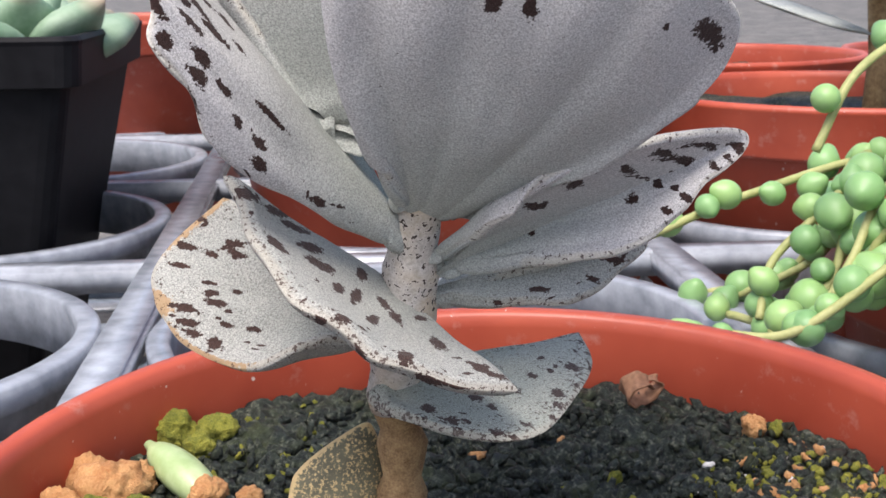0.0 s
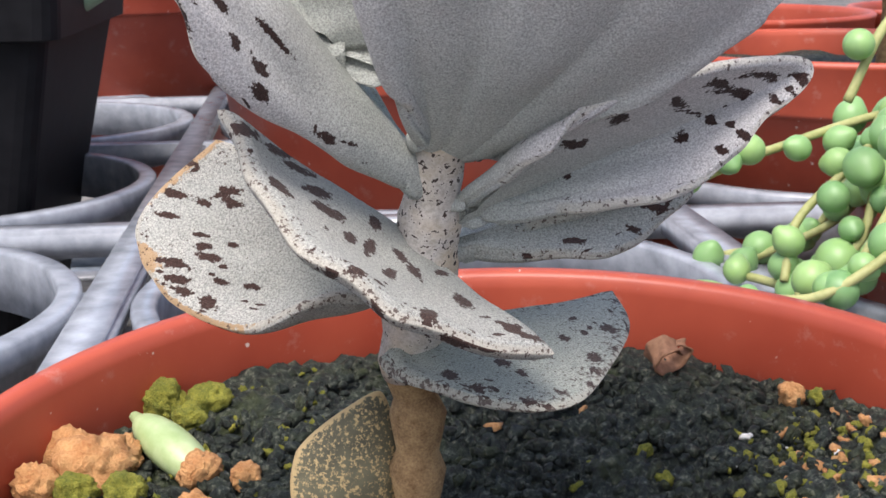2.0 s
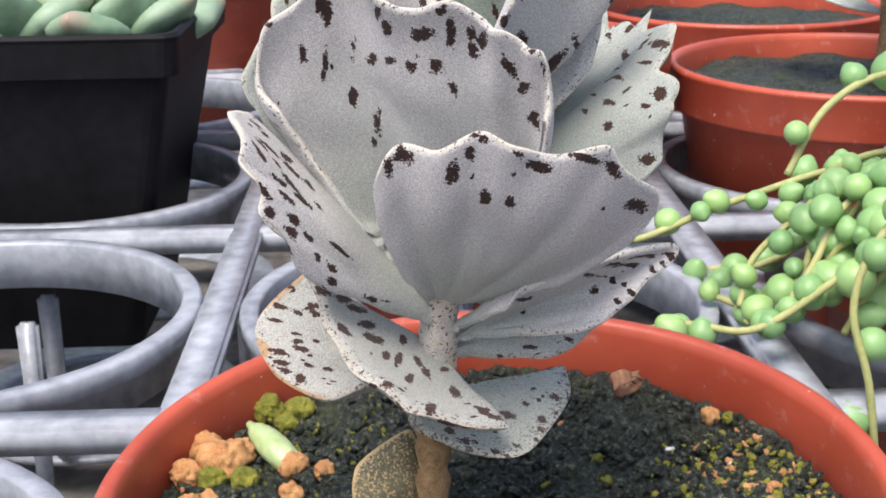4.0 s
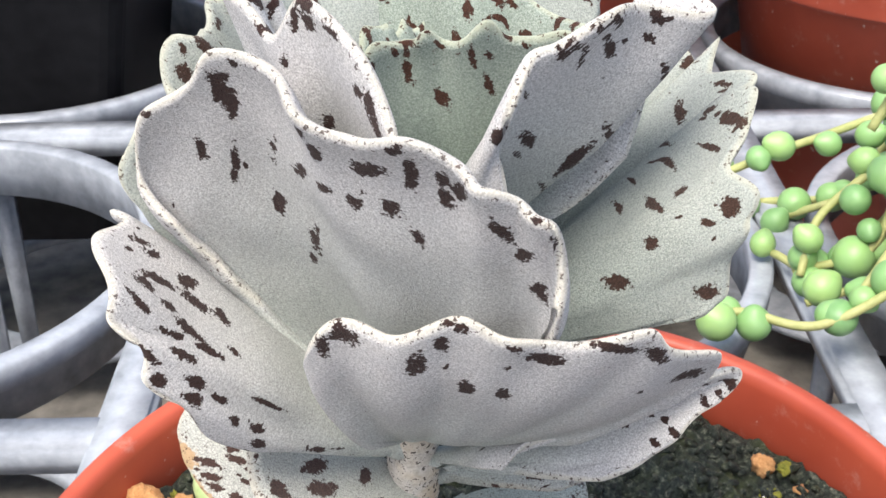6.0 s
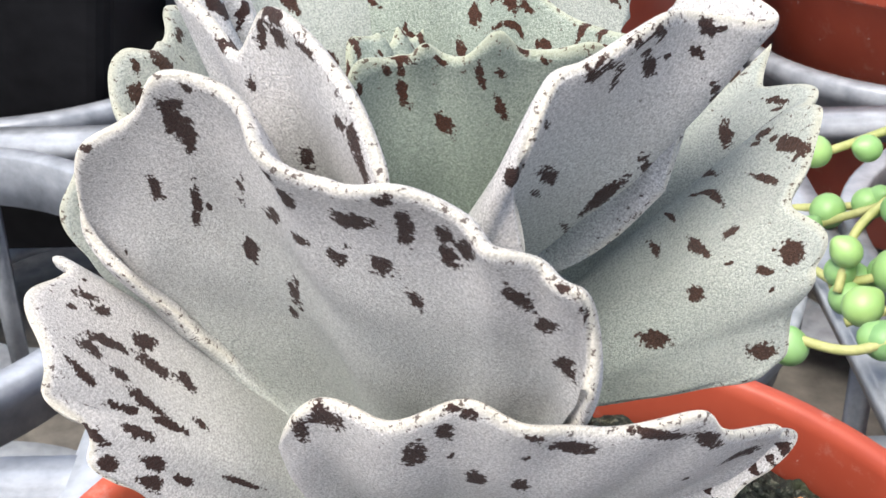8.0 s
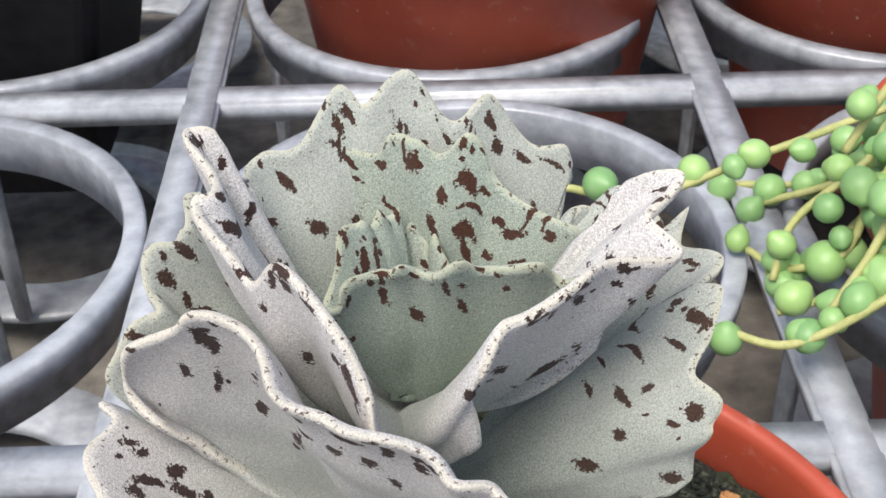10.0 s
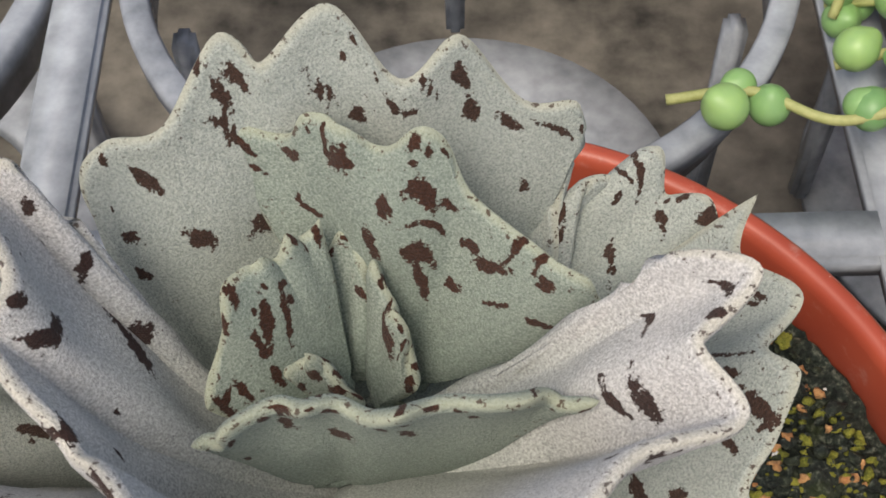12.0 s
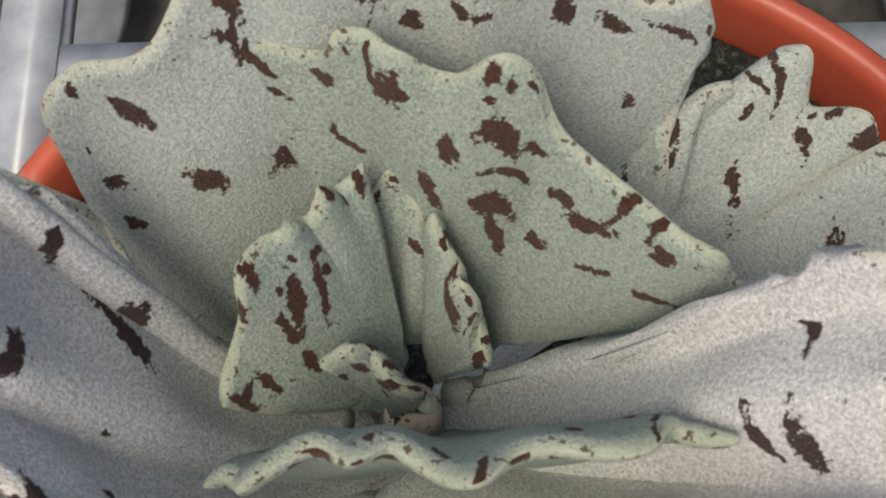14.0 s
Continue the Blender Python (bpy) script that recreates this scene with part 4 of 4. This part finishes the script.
for i in range(curl_n - 1):
    for j in range(rows - 1):
        k = (i * rows + j) * 2
        n = k + rows * 2
        cf += [(k, n, n + 2, k + 2), (k + 1, k + 3, n + 3, n + 1)]
    k, n = i * rows * 2, (i + 1) * rows * 2
    e = (rows - 1) * 2
    cf += [(k, k + 1, n + 1, n), (k + e, n + e, n + e + 1, k + e + 1)]
dry = mesh_object("dry_leaf", cv, cf, M_DRY)
tagged(dry, "curled dry brown leaf on the soil", "leaf")

# crumbs and moss
def crumbs(name, count, material, size, seed, where, label):
    rr = random.Random(seed)
    verts, faces = [], []
    shapes = []
    for k in range(6):
        bm = lump(1.0, seed * 7 + k, 0.8, (1, 0.7, 0.55), 2 if count < 200 else 1)
        bm.verts.index_update()
        shapes.append(([v.co / MM for v in bm.verts], [[v.index for v in f.verts] for f in bm.faces]))
        bm.free()
    for _ in range(count):
        x, y = where(rr)
        r = rr.uniform(*size) * rr.uniform(0.5, 1.0)
        m = Matrix.Translation(Vector((x, y, on_soil(x, y, 0.35 + 0.3 * r))) * MM) @ Euler((rr.random() * 6, rr.random() * 6, 0)).to_matrix().to_4x4() @ Matrix.Scale(r * MM, 4)
        sv, sf = rr.choice(shapes)
        o = len(verts)
        verts += [m @ v for v in sv]
        faces += [tuple(i + o for i in f) for f in sf]
    ob = mesh_object(name, verts, faces, material)
    return tagged(ob, label, "soil", kind="stuff")


def in_pot(rr):
    a, r = rr.random() * 2 * math.pi, 41 * math.sqrt(rr.random())
    return -1.5 + r * math.cos(a), 4.7 + r * math.sin(a)


def right_back(rr):
    while True:
        x, y = in_pot(rr)
        if math.hypot(x - 30, y - 15) < 9 + 4 * rr.random():
            return x, y


def left_back(rr):
    while True:
        x, y = in_pot(rr)
        if x < -14 and y > 8:
            return x, y


crumbs("soil_crumbs", 3600, M_SOIL, (0.35, 1.3), 1, in_pot, "dark wet soil crumbs over the pot")
crumbs("moss_tufts", 40, M_MOSS, (0.4, 1.0), 2, in_pot, "yellow-green moss tufts on the soil")
crumbs("moss_mound", 260, M_MOSS, (0.3, 0.9), 5, right_back, "mounds of yellow-green moss against the rim")
crumbs("moss_patch", 110, M_MOSS, (0.3, 0.8), 6, left_back, "moss round the clay pebbles")
crumbs("clay_crumbs", 24, M_CLAY, (0.4, 1.0), 3, in_pot, "orange clay crumbs on the soil")
crumbs("clay_grit", 46, M_CLAY, (0.4, 1.1), 8, right_back, "orange clay grit against the rim")
M_PERLITE = surface("perlite", (0.55, 0.53, 0.50), (0.80, 0.78, 0.74), 600, 0.9, 0.6)
crumbs("perlite_bits", 16, M_PERLITE, (0.3, 0.7), 9, right_back, "white perlite bits on the soil")

# ---- black square pot ----
bpot = empty("square_pot", -100, 186, -5)
tagged(bpot, "black square plastic nursery pot standing in the tray", "flower pot")


def square_loop(half, z, r=4.0):
    pts = []
    for cx, cy, a0 in ((1, 1, 0), (-1, 1, 90), (-1, -1, 180), (1, -1, 270)):
        for k in range(5):
            a = radians(a0 + k * 22.5)
            pts.append(((cx * (half - r) + r * math.cos(a)) * MM, (cy * (half - r) + r * math.sin(a)) * MM, z * MM))
    return pts


def square_shell(name, sections, material, parent):
    loops = [square_loop(*q) for q in sections]
    n = len(loops)
    faces = [(i * 20 + j, i * 20 + (j + 1) % 20, ((i + 1) % n) * 20 + (j + 1) % 20, ((i + 1) % n) * 20 + j) for i in range(n) for j in range(20)]
    return mesh_object(name, [p for l in loops for p in l], faces, material, parent, smooth=False)


square_shell("pot_body", ((2, -40, 1.0), (27, -40), (40.2, 26), (38.5, 26), (26, -38), (2, -38, 1.0)), M_BLACK, bpot)
square_shell("rim", ((40.3, 25.5), (42.6, 26.0), (43.2, 33.4), (43.5, 34.2), (42.8, 35), (41.6, 35), (41.0, 34), (38.6, 26.4)), M_BLACK, bpot)
bs_v = square_loop(39.5, 24)
bsoil = mesh_object("potting_soil", bs_v, [tuple(range(20))], M_SOIL)
bsoil.location = bpot.location
tagged(bsoil, "dark soil in the black square pot", "soil", kind="stuff")


# ---- rosette succulents ----
def fat_leaf(length, width, thick, material, parent):
    bm = bmesh.new()
    bmesh.ops.create_uvsphere(bm, u_segments=16, v_segments=14, radius=1.0)
    for v in bm.verts:
        z = (v.co.z + 1) / 2
        w = (0.45 + 0.8 * z) if z < 0.7 else 1.01 * max(0.06, (1 - z) / 0.3) ** 0.6
        v.co = Vector((v.co.x * width * 0.5 * w * 1.3, v.co.y * thick * 0.5 + 0.12 * length * z * z, z * length)) * MM
    return part("leaf", bm, material, parent)



def echeveria(x, y, z, size, seed):
    ob = empty("rosette_succulent", x, y, z)
    tagged(ob, "plump green rosette succulent with pink leaf tips in a black pot", "succulent plant", "rosettes in the black pot")
    base = fat_leaf(size, size * 0.55, size * 0.28, M_ROSETTE, ob)
    rr = random.Random(seed)
    for i in range(11):
        lf = base if i == 0 else new("leaf", base.data)
        lf.parent = ob
        tilt = 8 + 55 * (i / 11)
        lf.rotation_euler = Euler((radians(-tilt), 0, i * 2.4 + rr.random() * 0.3))
        s = 0.7 + 0.4 * i / 11
        lf.scale = (s, s, s)
    return ob


for i, (x, y, s) in enumerate(((-120, 174, 28), (-94, 170, 30), (-70, 174, 28), (-108, 204, 30), (-80, 206, 28))):
    echeveria(x - 4, y - 4, 19, s, i)


# ---- plant in a far pot ----
def far_plant(x, y, z):
    ob = empty("kalanchoe_plant", x, y, z)
    tagged(ob, "grey-leaved succulent on a bare stem in a red pot behind", "succulent plant")
    mesh_object("stem", *tube([(0, 0, -8), (1, 0, 10), (0, 1, 26), (1, 0, 44)], [2.6, 2.4, 2.2, 2.0]), M_BARK, ob)
    for k, (a, h, l) in enumerate(((10, 14, 30), (150, 16, 32), (250, 24, 30), (70, 30, 30), (320, 36, 28), (190, 40, 28))):
        lv = lump(1.0, k + 3, 0.1, (l * 0.5, l * 0.3, 1.0), 3)
        lf = part("leaf", lv, M_PALE, ob)
        lf.matrix_local = pose(0, 0, h * MM, 0, 0, a) @ pose(l * 0.5 * MM, 0, 3 * MM, 0, -18, 0)
    return ob


far_plant(105, 180, 12)
far_plant(46, 271, 20)


# ---- string of pearls ----
def pearl_mesh():
    bm = bmesh.new()
    bmesh.ops.create_uvsphere(bm, u_segments=24, v_segments=16, radius=1.0)
    for v in bm.verts:
        if v.co.z > 0.75:
            v.co.z += 0.9 * (v.co.z - 0.75) ** 1.1 * (1 if v.co.z > 0.9 else 0.7)
    return bm


trail = empty("string_of_pearls", 64, 85, 0)
tagged(trail, "trailing pearl plant with round bright green leaves over the pot rim", "succulent plant")
ORIGIN = Vector((60, 85, 0))
first_pearl = part("pearl", pearl_mesh(), M_PEARL, trail)
pearl_data = first_pearl.data
bpy.data.objects.remove(first_pearl)
prng = random.Random(11)


def pearl(x, y, z, r):
    ob = new("pearl", pearl_data)
    ob.parent = trail
    ob.location = (Vector((x, y, z)) - ORIGIN) * MM
    ob.rotation_euler = (prng.uniform(-2.4, -0.6) if prng.random() < 0.6 else prng.uniform(-0.6, 0.6), prng.uniform(-0.8, 0.8), prng.random() * 6)
    ob.scale = (r * MM, r * MM, r * MM * prng.uniform(0.98, 1.1))


def strand(points, step, size, radius=0.6, skip=0):
    pts = spline(points, 60)
    mesh_object("vine", *tube([p - np.array(ORIGIN) for p in pts], [radius] * len(pts), 8), M_VINE, trail)
    run, side = 0.0, 1
    for a, b in zip(pts[skip:], pts[skip + 1:]):
        run += np.linalg.norm(b - a)
        if run > step:
            run, side = prng.uniform(-0.2, 0.2) * step, -side
            r = size * prng.uniform(0.6, 1.02)
            off = Vector((prng.uniform(-1, 1), prng.uniform(-1, 1), prng.uniform(-0.4, 0.8))).normalized() * r * 1.15
            pearl(b[0] + off.x, b[1] + off.y, b[2] + off.z, r)


strand([(96, 80, 4), (76, 66, 14), (60, 52, 18), (51, 46, 13), (48, 44, 4), (50, 41, -6), (52, 40, -20)], 9.0, 3.4)
strand([(98, 90, 4), (80, 82, 28), (62, 74, 32), (50, 68, 28), (44, 66, 18)], 10.0, 3.0)
strand([(88, 92, 6), (64, 86, 14), (40, 80, 10), (22, 78, 4), (11, 78, 6)], 5.0, 2.6)
strand([(86, 63, 4), (64, 55, 12), (52, 60, 9), (48, 63, -1), (38, 63, -5)], 5.0, 3.0)
strand([(90, 73, 3), (70, 80, 13), (58, 78, 11), (52, 75, 2), (43, 73, -6), (38, 80, -7)], 5.0, 2.9)
strand([(89, 58, 5), (70, 45, 12), (60, 40, 7), (58, 38, -3), (57, 43, -6)], 6.0, 3.0)
strand([(101, 90, 4), (82, 73, 13), (68, 65, 18), (60, 68, 16), (55, 73, 6)], 5.0, 3.0)
strand([(99, 68, 5), (82, 53, 15), (71, 50, 15), (64, 53, 9), (59, 58, 1)], 5.0, 3.1)
strand([(98, 98, 3), (77, 100, 10), (60, 95, 6), (52, 95, -5), (41, 100, -9)], 6.0, 2.7)
strand([(103, 80, 5), (89, 65, 14), (76, 60, 16), (67, 63, 12)], 5.0, 3.1)
strand([(88, 60, 6), (61, 58, 13), (49, 53, 6), (37, 53, -2), (28, 58, -3), (19, 58, -4)], 5.0, 2.6)
strand([(86, 70, 7), (68, 70, 15), (54, 65, 14), (47, 60, 5), (40, 55, -3)], 4.2, 2.8)
strand([(94, 85, 4), (71, 85, 16), (56, 80, 15), (51, 76, 10), (42, 74, 2), (39, 70, -5)], 5.5, 2.5)
strand([(93, 80, 7), (76, 83, 16), (60, 78, 14), (52, 73, 8), (48, 70, -1), (39, 73, -6)], 4.6, 2.7)
strand([(94, 65, 8), (73, 55, 16), (62, 50, 15), (55, 53, 6), (51, 55, -4)], 4.4, 3.0)
strand([(98, 73, 7), (79, 63, 18), (66, 58, 18), (57, 60, 11), (54, 63, 1)], 4.4, 3.0)
strand([(102, 85, 6), (84, 85, 16), (76, 93, 14), (64, 93, 10), (55, 90, -1), (43, 93, -8)], 5.0, 2.6)
